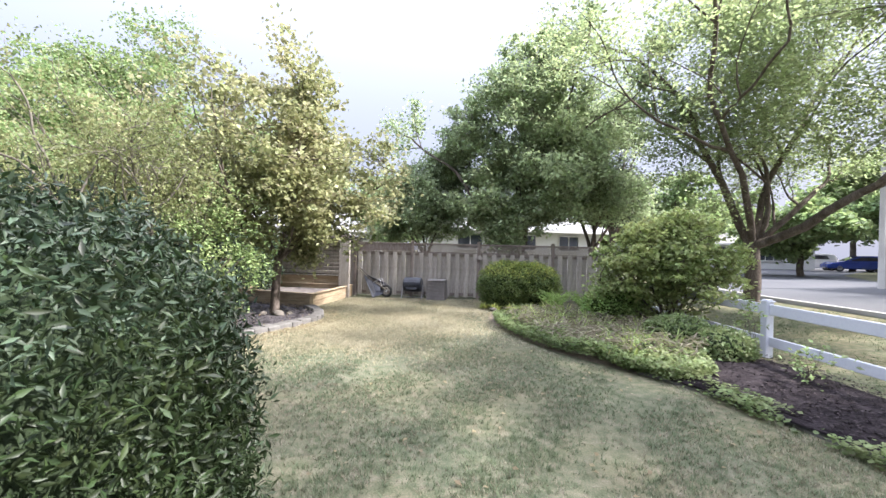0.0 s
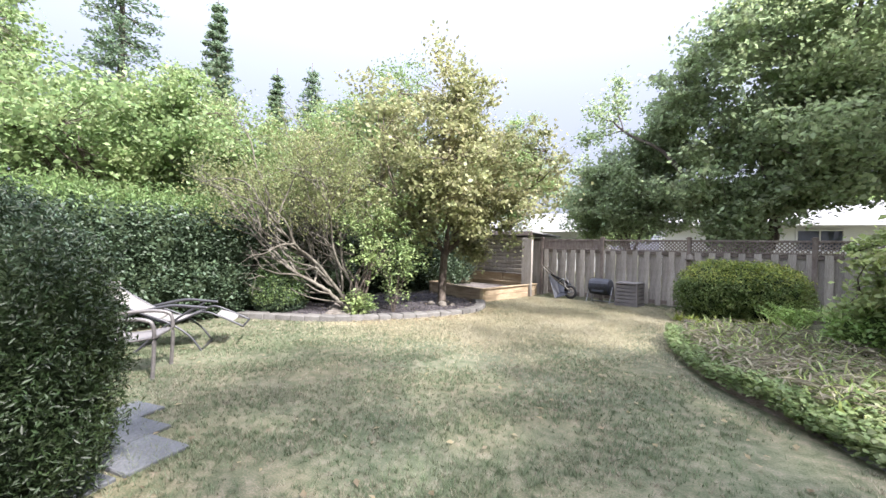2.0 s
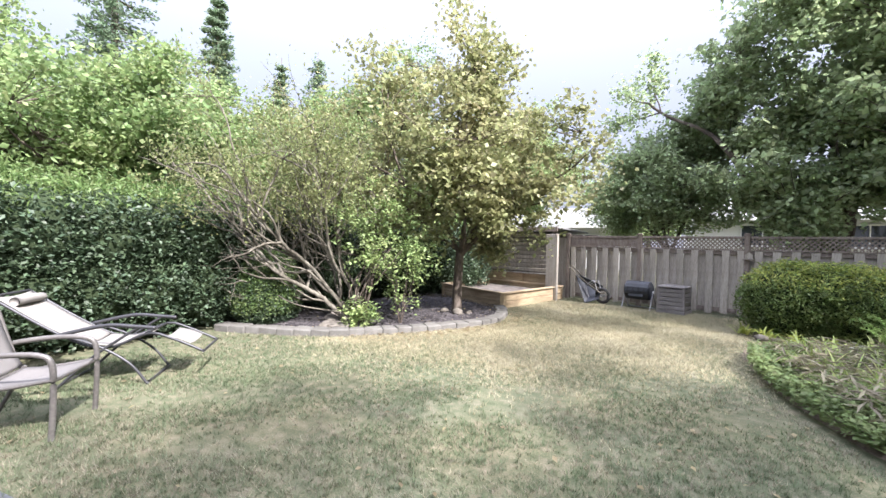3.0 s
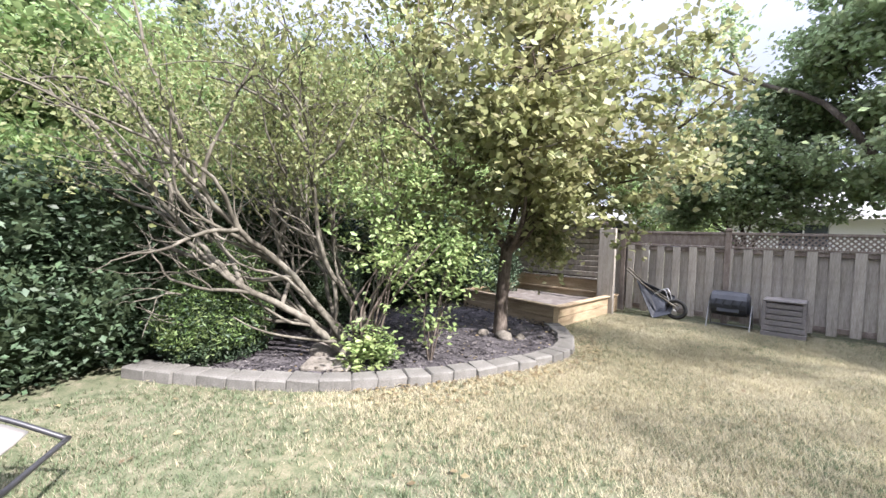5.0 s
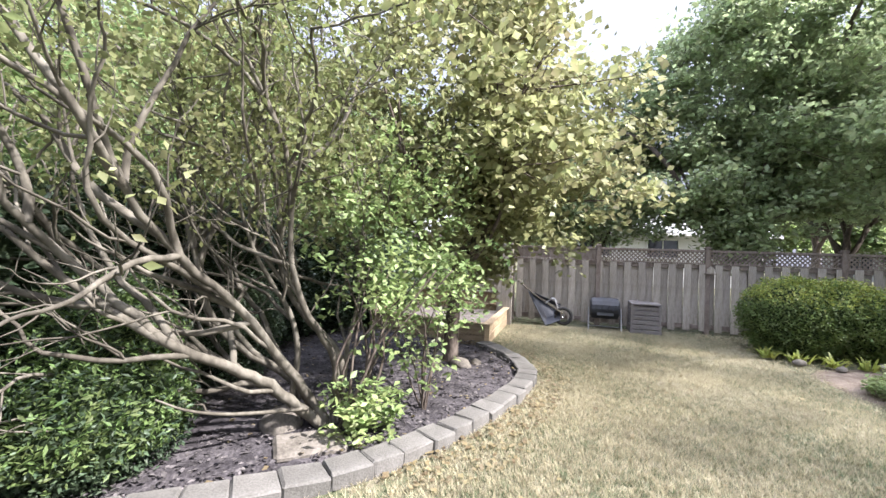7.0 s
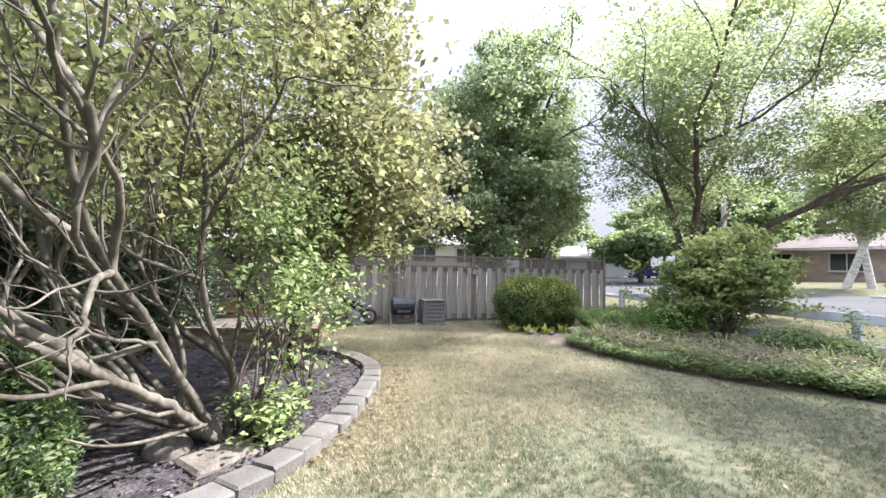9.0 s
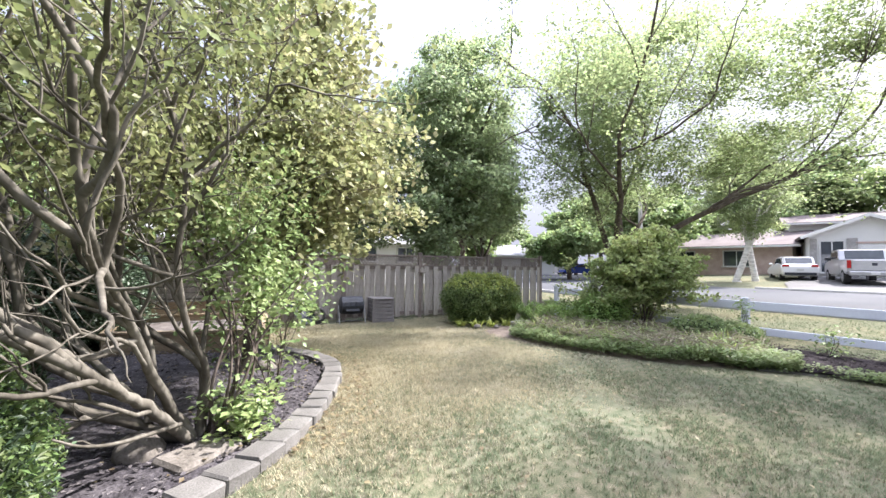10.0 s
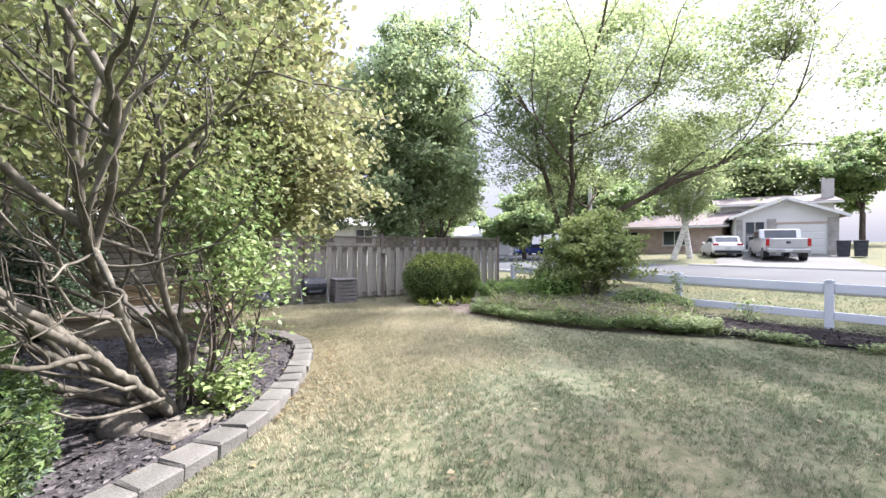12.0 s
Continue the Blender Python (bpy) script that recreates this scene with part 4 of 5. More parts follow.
# ---- ground plants ----
def ground_cover():
    rng = np.random.default_rng(41)
    p = scatter_in([(2.2, 7.2), (1.7, 7.9), (1.2, 8.8), (0.9, 9.8), (0.75, 10.8), (0.85, 11.7), (1.6, 12.1), (2.6, 12.0), (3.0, 10.0), (3.3, 8.2), (2.9, 7.4)], 34000, rng)
    hump = 0.10 + 0.10 * np.abs(np.sin(p[:, 0] * 3.1) * np.cos(p[:, 1] * 2.3)) + 0.07 * rng.random(len(p))
    c = np.column_stack([p, 0.03 + hump * rng.uniform(0.3, 1.3, len(p))])
    q = scatter_in([(2.45, 3.6), (2.72, 3.6), (2.75, 6.0), (2.6, 7.2), (2.3, 7.9), (1.75, 8.1), (2.1, 7.2), (2.3, 6.4), (2.45, 5.4)], 5200, rng)
    q = q[np.sin(q[:, 1] * 5.1) + np.sin(q[:, 1] * 2.3 + q[:, 0] * 6) + rng.normal(size=len(q)) * 0.6 + (q[:, 1] - 6.0) * 0.7 > 0.0]
    c = np.concatenate([c, np.column_stack([q, 0.03 + 0.12 * rng.random(len(q))])])
    tagged(link("ivy", leaves("ivy", c, 0.048, rng, flat=0.8, narrow=0.85), L_IVY), "low dark green ivy ground cover along the bed's edge", "ivy", kind="stuff")
    q = scatter_in([(1.9, 8.0), (1.3, 9.0), (1.0, 10.4), (1.1, 11.6), (2.4, 11.9), (3.6, 10.2), (3.6, 8.4), (2.8, 7.7)], 2600, rng)
    q = np.column_stack([q, 0.16 + 0.22 * rng.random(len(q))])
    tagged(link("dry_leaf_growth", leaves("dry_leaf_growth", q, 0.20, rng, flat=0.7, narrow=0.11), STRAW), "dry straw-coloured strap leaves lying over the ground cover", "plant", kind="stuff")


def strap_plant(name, x, y, n, ln, mat, seed, label, category="plant", width=0.028, arch=1.0, group=""):
    """A tuft of arching strap leaves."""
    rng = np.random.default_rng(seed)
    t = thing(name, (x, y, gz(x, y) + 0.03), 0, label, category, group)
    v, q = [], []
    for k in range(n):
        a, L = rng.uniform(0, 2 * math.pi), ln * rng.uniform(0.6, 1.15)
        out, base = rng.uniform(0.45, 0.95) * arch, rng.normal(size=2) * 0.05
        side = np.array([-math.sin(a), math.cos(a)])
        for i, f in enumerate(np.linspace(0, 1, 6)):
            rr = L * out * f
            z = L * (1.25 * f - 1.0 * out * f * f)
            c = np.array([math.cos(a), math.sin(a)]) * rr + base
            w = width * (1 - f) ** 0.6 + 0.002
            for s in (-1, 1):
                v.append((*(c + side * w * s * 0.5), max(z, 0.01)))
        b = k * 12
        for i in range(5):
            q.append((b + 2 * i, b + 2 * i + 1, b + 2 * i + 3, b + 2 * i + 2))
    link("leaves", mesh_from("leaves", v, q, True), mat, t)
    return t


def fern(x, y, n, ln, seed):
    rng = np.random.default_rng(seed)
    t = thing("fern", (x, y, gz(x, y) + 0.03), 0, "bright green fern clump with arching fronds", "fern", "ferns in the planting bed")
    c, lines = [], []
    for k in range(n):
        a, L = rng.uniform(0, 2 * math.pi), ln * rng.uniform(0.7, 1.1)
        f = np.linspace(0, 1, 8)
        o = rng.uniform(0.4, 0.75)
        pts = np.column_stack([math.cos(a) * L * o * f, math.sin(a) * L * o * f, L * (1.2 * f - 0.55 * f * f)])
        lines.append((pts, np.linspace(0.006, 0.002, 8)))
        g = np.repeat(pts[1:], 7, 0)
        side = np.array([-math.sin(a), math.cos(a), 0])
        w = np.tile(np.linspace(-1, 1, 7), 7)[:, None] * (0.10 * np.repeat(1 - f[1:] * 0.85, 7))[:, None]
        c.append(g + side * w + rng.normal(size=g.shape) * 0.01)
    tagged(link("stalk_growth", tubes("stalk_growth", lines), L_FERN, t), kind="stuff")
    foliage("fronds", t, np.concatenate(c), 0.055, L_FERN, rng, flat=0.6, narrow=0.4)


def sapling(x, y, h, seed, label="small young leafy shrub growing by the white fence", stems=3, n=150):
    rng = np.random.default_rng(seed)
    t = thing("young_shrub", (x, y, 0.04), 0, label, "shrub")
    lines, tips = [], []
    for k in range(stems):
        grow(rng, (0, 0, -0.05), (rng.normal() * 0.25, rng.normal() * 0.25, 1), h * 0.8, 0.010, 1, lines, tips, 0.1, 0.12)
    link("stem", tubes("stem", lines), BARK, t)
    tips = np.array(tips)
    c = tips[rng.integers(0, len(tips), n)] + rng.normal(size=(n, 3)) * 0.09
    foliage("foliage", t, c, 0.075, L_LILAC, rng, narrow=0.6, flat=0.4)


def stone_row(pts, length, width, height, name, label, gap=0.003, seed=0, curve=0.0):
    """Edging blocks set end to end along a line; each block its own part."""
    rng = np.random.default_rng(seed)
    e = thing(name, tuple(pts[0]), 0, label, "garden edging")
    seg = np.r_[0, np.cumsum(np.hypot(*np.diff(pts[:, :2], axis=0).T))]
    s = 0.0
    while s < seg[-1] - length:
        L = length * rng.uniform(0.85, 1.2)
        a = np.array([np.interp(s, seg, pts[:, i]) for i in (0, 1)])
        b = np.array([np.interp(s + L, seg, pts[:, i]) for i in (0, 1)])
        d = b - a
        bm = box(bmesh.new(), (L - gap, width * rng.uniform(0.92, 1.08), height), bevel=0.014)
        for v in bm.verts:
            v.co += Vector(rng.normal(size=3) * 0.004)
            v.co.x *= 1 + v.co.y * curve
        m = (a + b) / 2 - pts[0][:2]
        o = part("stone", bm, STONE, e)
        o.location = (*m, height / 2 - 0.03)
        o.rotation_euler = (rng.normal() * 0.03, rng.normal() * 0.03, math.atan2(d[1], d[0]) + rng.normal() * 0.012)
        s += L
    return e


def boulder(x, y, r, seed, label, flat=0.6, name="rock"):
    rng = np.random.default_rng(seed)
    bm = bmesh.new()
    bmesh.ops.create_icosphere(bm, subdivisions=3, radius=r)
    for v in bm.verts:
        v.co *= 1 + 0.22 * noise.noise(v.co / r * 1.2 + Vector((seed, 0, 0)))
        v.co.z *= flat
        v.co.y *= 0.75
    o = part(name, bm, ROCK, None, smooth=True)
    o.location, o.rotation_euler = (x, y, gz(x, y) + 0.05 + r * flat * 0.35), (0, 0, rng.uniform(0, 3))
    return tagged(o, label, "rock")


# ---- vehicles ----
def wheel_pair(v, x, ys, r, w=0.22):
    for y in ys:
        n = 20
        bm = bmesh.new()
        bmesh.ops.create_cone(bm, cap_ends=True, segments=n, radius1=r, radius2=r, depth=w, matrix=pose(x, y, r, 90, 0, 0))
        tyre = part("wheel", bm, RUBBER, v)
        bm = bmesh.new()
        bmesh.ops.create_cone(bm, cap_ends=True, segments=n, radius1=r * 0.62, radius2=r * 0.58, depth=w + 0.02, matrix=pose(x, y, r, 90, 0, 0))
        part("rim", bm, STEEL, tyre)


def car(name, loc, rot, paint, label, size=(4.3, 1.8, 1.46), suv=False):
    """Hatchback: rear at x = 0, front at x = length."""
    L, W, H = size
    v = thing(name, loc, rot, label, "car")
    k = H / 1.46
    low = [(0.06, 0.32), (0.0, 0.5), (0.02, 0.80 * k), (0.18, 0.98 * k), (1.2, 1.0 * k), (2.9, 0.95 * k), (3.9, 0.80 * k), (L - 0.03, 0.62 * k), (L, 0.35), (L - 0.2, 0.24), (0.25, 0.24)]
    bm = prism(bmesh.new(), low, -W / 2, W / 2)
    bmesh.ops.bevel(bm, geom=[e for e in bm.edges if abs(e.verts[0].co.y - e.verts[1].co.y) < 1e-4], offset=0.09, segments=3, affect="EDGES")
    part("body", bm, paint, v, smooth=False)
    back = 0.05 if suv else 0.22
    cab = [(back + 0.02, 0.94 * k), (back + 0.38, H - 0.04), (1.2, H), (2.1, H - 0.03), (3.05, 0.93 * k)]
    bm = prism(bmesh.new(), cab, -W / 2 + 0.14, W / 2 - 0.14)
    bmesh.ops.bevel(bm, geom=[e for e in bm.edges if abs(e.verts[0].co.y - e.verts[1].co.y) < 1e-4], offset=0.07, segments=2, affect="EDGES")
    part("roof", bm, paint, v)
    for s in (-1, 1):
        g = [(0.75, 1.0 * k), (0.95, H - 0.14), (1.9, H - 0.13), (2.75, 1.0 * k)]
        part("side_window", prism(bmesh.new(), g, s * (W / 2 - 0.135) - 0.004, s * (W / 2 - 0.135) + 0.004), GLASS, v)
    n = math.degrees(math.atan2(H - 0.04 - 0.94 * k, 0.36))
    boxpart("rear_window", (0.40, W - 0.55, 0.012), (back + 0.19, 0, (H + 0.95 * k) / 2 - 0.01), GLASS, v, (0, -n, 0), 0.002)
    boxpart("windscreen", (0.85, W - 0.42, 0.012), (2.60, 0, (H + 0.92 * k) / 2 + 0.01), GLASS, v, (0, 26, 0), 0.002)
    for s in (-1, 1):
        boxpart("tail_lamp", (0.06, 0.34, 0.15), (0.05, s * (W / 2 - 0.22), 0.86 * k), LAMPRED, v, bevel=0.02)
        boxpart("mirror", (0.12, 0.2, 0.12), (2.75, s * (W / 2 + 0.05), 1.0 * k), paint, v, bevel=0.03)
    boxpart("bumper", (0.05, W - 0.3, 0.16), (0.01, 0, 0.38), BLACKP, v, bevel=0.015)
    boxpart("number_plate", (0.012, 0.32, 0.14), (-0.012, 0, 0.62), SIDING, v)
    wheel_pair(v, 0.75, (-W / 2 + 0.12, W / 2 - 0.12), 0.32)
    wheel_pair(v, L - 0.85, (-W / 2 + 0.12, W / 2 - 0.12), 0.32)
    return v


def pickup(loc, rot):
    v = thing("pickup_truck", loc, rot, "silver crew-cab pickup truck parked tail out on the driveway", "pickup truck")
    W = 2.0

    def shell(name, outline, w, mat, bev=0.05):
        bm = prism(bmesh.new(), outline, -w / 2, w / 2)
        bmesh.ops.bevel(bm, geom=[e for e in bm.edges if abs(e.verts[0].co.y - e.verts[1].co.y) < 1e-4], offset=bev, segments=2, affect="EDGES")
        return part(name, bm, mat, v)
    shell("bed", [(0.05, 0.62), (0.05, 1.32), (1.75, 1.34), (1.75, 0.55), (0.4, 0.55)], W, CARSILVER)
    shell("cab", [(1.76, 0.50), (1.76, 1.34), (1.95, 1.86), (2.3, 1.92), (3.5, 1.90), (4.2, 1.36), (5.3, 1.25), (5.65, 1.0), (5.65, 0.5)], W - 0.02, CARSILVER)
    boxpart("tailgate", (0.05, 1.66, 0.55), (0.02, 0, 1.03), CARSILVER, v, bevel=0.02)
    boxpart("badge", (0.01, 0.2, 0.14), (-0.01, 0, 1.08), BLACKP, v, label="dark plain badge")
    boxpart("bumper", (0.16, 1.9, 0.22), (-0.04, 0, 0.60), STEEL, v, bevel=0.03)
    boxpart("number_plate", (0.012, 0.32, 0.14), (-0.13, 0, 0.62), SIDING, v)
    boxpart("rear_window", (0.5, 1.5, 0.015), (1.845, 0, 1.62), GLASS, v, (0, -69, 0), 0.002)
    for s in (-1, 1):
        boxpart("tail_lamp", (0.05, 0.16, 0.42), (0.04, s * (W / 2 - 0.08), 1.08), LAMPRED, v, bevel=0.015)
        boxpart("side_window", (1.45, 0.012, 0.36), (2.85, s * (W / 2 - 0.008), 1.60), GLASS, v, bevel=0.002)
        boxpart("mirror", (0.14, 0.26, 0.2), (3.75, s * (W / 2 + 0.12), 1.42), BLACKP, v, bevel=0.03)
        boxpart("running_board", (1.6, 0.12, 0.05), (2.8, s * (W / 2 - 0.02), 0.45), STEEL, v)
    wheel_pair(v, 1.0, (-0.87, 0.87), 0.40, 0.27)
    wheel_pair(v, 4.7, (-0.87, 0.87), 0.40, 0.27)


# ---- houses ----
def window_on(h, x, y, z, w, ht, rot=0, n=2):
    """A window proud of a wall: frame, panes, sill. rot turns its face, 0: faces -y, -90: faces -x."""
    wd = new("window")
    wd.parent, wd.location, wd.rotation_euler = h, (x, y, z), (0, 0, radians(rot))
    bm = bmesh.new()
    t = 0.07
    for sx in (-1, 1):
        box(bm, (t, 0.08, ht + 2 * t), (sx * (w / 2 + t / 2), -0.02, 0))
        box(bm, (w, 0.08, t), (0, -0.02, sx * (ht / 2 + t / 2)))
    for k in range(1, n):
        box(bm, (0.05, 0.06, ht), (-w / 2 + w * k / n, -0.02, 0))
    part("window_frame", bm, SIDING, wd)
    for k in range(n):
        boxpart("pane", (w / n - 0.05, 0.02, ht), (-w / 2 + w * (k + 0.5) / n, 0.0, 0), GLASS, wd, bevel=0)
    boxpart("window_sill", (w + 0.3, 0.12, 0.05), (0, -0.06, -ht / 2 - t - 0.03), SIDING, wd)


def gable_house(name, loc, rot, size, wall, roof, label, rise=1.6, windows=(), over=0.45, ridge="x"):
    """Walls, a real gable roof with eaves, and windows; local -y is the front."""
    W, D, H = size
    h = thing(name, loc, rot, label, "house")
    bm = bmesh.new()
    box(bm, (W, D, H + 0.6), (0, 0, H / 2 - 0.3))
    part("wall", bm, wall, h)
    bm = bmesh.new()
    if ridge == "x":
        prof = [(-D / 2, H), (D / 2, H), (0, H + rise - 0.1)]
        g = prism(bmesh.new(), prof, -W / 2, W / 2)
        g.transform(Matrix.Rotation(radians(90), 4, "Z"))
        part("gable", g, wall, h)
        for s in (-1, 1):
            ln = math.hypot(D / 2 + over, rise)
            a = math.degrees(math.atan2(rise, D / 2 + over))
            boxpart("roof", (W + 2 * over, ln + 0.05, 0.14), (0, s * (D / 2 + over) / 2, H + rise / 2 - 0.12), roof, h, (-s * a, 0, 0), 0)
            boxpart("gutter", (W + 2 * over, 0.12, 0.14), (0, s * (D / 2 + over), H - 0.17), SIDING, h)
    else:
        part("gable", prism(bmesh.new(), [(-W / 2, H), (W / 2, H), (0, H + rise - 0.1)], -D / 2, D / 2), wall, h)
        for s in (-1, 1):
            ln = math.hypot(W / 2 + over, rise)
            a = math.degrees(math.atan2(rise, W / 2 + over))
            boxpart("roof", (ln + 0.05, D + 2 * over, 0.14), (s * (W / 2 + over) / 2, 0, H + rise / 2 - 0.12), roof, h, (0, s * a, 0), 0)
            boxpart("fascia", (ln + 0.05, 0.05, 0.2), (s * (W / 2 + over) / 2, -D / 2 - over - 0.03, H + rise / 2 - 0.16), SIDING, h, (0, s * a, 0), 0)
    for x, z, w, ht, n in windows:
        window_on(h, x, -D / 2 - 0.03, z, w, ht, 0, n)
    return h


def garage_house():
    z = 1.12
    h = gable_house("house", (34.6, 9.9, z), -76, (5.6, 7.0, 2.75), SIDING, ROOF, "white-sided house with a gabled garage front and brown roof", 1.35, (), 0.45, "y")
    boxpart("garage_door", (2.5, 0.06, 2.1), (0.85, -3.52, 1.05), SIDING, h, label="white panelled garage door")
    for k in range(4):
        boxpart("door_panel", (2.4, 0.02, 0.44), (0.85, -3.56, 0.28 + 0.5 * k), SIDING, h, bevel=0.012)
    boxpart("trim", (2.9, 0.08, 0.12), (0.85, -3.54, 2.2), BRICKW, h)
    boxpart("pillar", (0.55, 0.1, 2.5), (2.5, -3.53, 1.25), STONEW, h, label="grey stone facing")
    boxpart("pillar", (0.5, 0.1, 2.5), (-0.75, -3.53, 1.25), STONEW, h, label="grey stone facing")
    boxpart("pillar", (0.35, 0.1, 2.5), (-2.6, -3.53, 1.25), STONEW, h, label="grey stone facing")
    window_on(h, -1.7, -3.53, 1.3, 1.1, 2.0, 0, 2)
    g = gable_house("house", (42.0, 11.4, z), -76, (7.5, 8.0, 4.3), SIDING, ROOF, "white upper storey with a low brown roof behind the garage", 1.0, ((2.2, 3.5, 0.8, 0.9, 2),), 0.5, "x")
    boxpart("chimney", (0.7, 0.5, 6.2), (3.7, -2.6, 3.1), KERB, g, label="pale chimney")
    w = gable_house("house", (37.5, 18.2, 1.0), -90, (10.0, 8.0, 2.5), BRICKW, ROOF, "low brick house wing with windows beyond birch trees", 1.3, ((-2.6, 1.4, 2.0, 1.2, 3), (1.5, 1.4, 1.8, 1.2, 2)), 0.6, "x")
    return h


def bins():
    for k in range(2):
        b = thing("rubbish_bin", (29.8 + 0.2 * k, 6.1 - 0.75 * k, gz(30, 6)), -90, "dark grey wheeled rubbish bin beside the garage", "rubbish bin", "bins by the garage")
        bm = prism(bmesh.new(), [(-0.28, 0.05), (0.28, 0.05), (0.33, 0.98), (-0.33, 0.98)], -0.3, 0.3)
        part("body", bm, BLACKP, b)
        boxpart("lid", (0.70, 0.70, 0.06), (0, 0, 1.02), BLACKP, b, bevel=0.02)


def lamp_pole():
    p = thing("street_lamp", (18.2, 17.2, gz(18.2, 17.2)), 0, "tall pale concrete street lamp pole", "street lamp")
    link("pole", tubes("pole", [([(0, 0, -0.2), (0, 0, 4), (0, 0, 8)], [0.13, 0.11, 0.08])], 10), KERB, p)
    tube_at("arm", [(0, 0, 7.8), (-0.6, 0, 8.2), (-1.5, 0, 8.3)], 0.04, STEEL, p)
    boxpart("lamp_head", (0.6, 0.25, 0.12), (-1.7, 0, 8.28), STEEL, p, bevel=0.03)


# ---- the place ----
fence()
planter()
shed()
white_fence()
compost_bin()
tumbler()
wheelbarrow()
patio_chair()
recliner()

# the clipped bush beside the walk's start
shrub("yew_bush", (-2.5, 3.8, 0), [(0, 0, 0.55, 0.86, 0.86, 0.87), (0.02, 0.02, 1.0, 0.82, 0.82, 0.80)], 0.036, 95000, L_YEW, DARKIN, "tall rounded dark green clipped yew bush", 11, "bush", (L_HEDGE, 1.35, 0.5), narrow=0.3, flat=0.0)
# golden growth above 0.95 m also carries the sunlight on the yew's top
shrub("yew_bush", (2.05, 13.8, 0), [(-0.35, 0.05, 0.62, 0.82, 0.72, 0.72), (0.45, -0.05, 0.62, 0.75, 0.7, 0.68), (0.05, 0, 0.72, 0.95, 0.7, 0.6)], 0.06, 30000, L_YEWG, DARKIN, "rounded clipped yew with golden new growth, painted brighter on top as sunlit", 12, "bush", (L_GOLD, 0.95, 0.6), narrow=0.35)
tree("lilac_bush", (4.3, 10.5, 0), 13, 0.05, 0.12, 11, [(0, 0, 1.65, 1.3, 1.25, 0.9), (-0.7, 0.3, 1.25, 0.95, 0.9, 0.7), (0.7, -0.3, 1.3, 0.95, 0.9, 0.75), (0.1, -0.6, 1.15, 0.9, 0.8, 0.65), (0, 0, 1.9, 1.0, 1.0, 0.7)], 0.09, L_LILACB, BARK, 2500, 9, 0.085, "large rounded lilac bush with leggy stems at the base", "bush", depth=1, tip_share=0.15, narrow=0.7)
hedge_wall()
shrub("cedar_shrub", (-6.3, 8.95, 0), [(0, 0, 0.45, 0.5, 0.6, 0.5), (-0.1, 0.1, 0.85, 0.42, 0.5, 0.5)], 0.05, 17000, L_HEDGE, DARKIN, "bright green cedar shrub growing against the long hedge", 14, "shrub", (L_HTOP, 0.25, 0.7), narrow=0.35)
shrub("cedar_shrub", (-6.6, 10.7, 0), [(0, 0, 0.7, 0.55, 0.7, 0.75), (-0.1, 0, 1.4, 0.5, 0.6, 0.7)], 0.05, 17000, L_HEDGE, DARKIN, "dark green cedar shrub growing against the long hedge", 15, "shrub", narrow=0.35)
multi_stem_shrub()

tree("maple_tree", (-4.15, 12.03, 0.05), 51, 0.105, 1.35, 7, [(0.0, 0.0, 3.1, 2.2, 2.1, 1.3), (0.2, -0.2, 4.4, 2.0, 1.9, 1.0), (-1.2, -0.4, 2.3, 1.1, 1.1, 0.8), (1.4, -0.2, 2.5, 1.2, 1.1, 0.8), (0.1, 0.9, 2.4, 1.0, 1.0, 0.8), (1.5, 0.3, 3.6, 1.2, 1.1, 0.9), (0.1, 0.2, 5.2, 1.3, 1.2, 0.7)], 0.10, L_MAPLE, BARK, 4200, 8, 0.13, "small maple tree with olive and russet leaves in the mulch bed", "tree", lean=(0.05, 0.0), shell=0.8, narrow=0.75)
tree("pear_tree", (3.0, 17.0, 0.05), 52, 0.20, 1.5, 7, [(0, 0, 4.3, 3.0, 2.6, 2.2), (0.3, -0.2, 6.4, 2.7, 2.4, 2.0), (-1.6, -0.3, 3.6, 1.5, 1.5, 1.3), (2.3, -0.2, 4.0, 1.8, 1.7, 1.6), (0.4, 0, 8.0, 1.7, 1.6, 1.4), (1.6, -0.4, 5.6, 1.9, 1.7, 1.6), (0.9, 0, 9.3, 1.1, 1.1, 1.0), (0, -0.3, 2.9, 2.6, 1.8, 0.8), (-2.0, -0.3, 5.0, 1.3, 1.3, 1.2)], 0.135, L_PEAR, BARK, 9000, 10, 0.16, "dense tall green tree standing beyond the fence", narrow=0.65)
tree("pear_tree", (6.4, 18.4, 0.05), 57, 0.15, 1.6, 4, [(0, 0, 4.6, 2.3, 2.2, 2.0), (0, 0, 6.8, 1.9, 1.8, 1.7)], 0.13, L_PEAR, BARK, 3000, 10, 0.18, "green tree with several trunks beyond the fence", narrow=0.65)
tree("pear_tree", (-0.4, 18.2, 0.0), 53, 0.10, 1.4, 4, [(0, 0, 3.3, 1.9, 1.6, 1.4), (-0.9, 0, 4.0, 1.4, 1.3, 1.0), (0.9, 0, 4.6, 1.4, 1.2, 1.1), (-2.0, 0.2, 3.2, 1.0, 1.0, 0.8), (0.3, -0.3, 2.5, 1.6, 1.0, 0.6), (-1.2, -0.4, 3.0, 1.2, 1.0, 0.9)], 0.11, L_PEAR, BARK, 5000, 10, 0.15, "smaller loose-crowned green tree beyond the fence", narrow=0.65)
tree("dark_tree", (10.5, 24.4, 0.15), 54, 0.18, 2.0, 5, [(0, 0, 5.0, 1.7, 1.7, 2.2), (0.2, 0, 8.6, 1.4, 1.4, 2.2)], 0.14, L_DARK, BARK, 2200, 10, 0.24, "tall tree with dark purplish leaves beyond the fence", narrow=0.7)
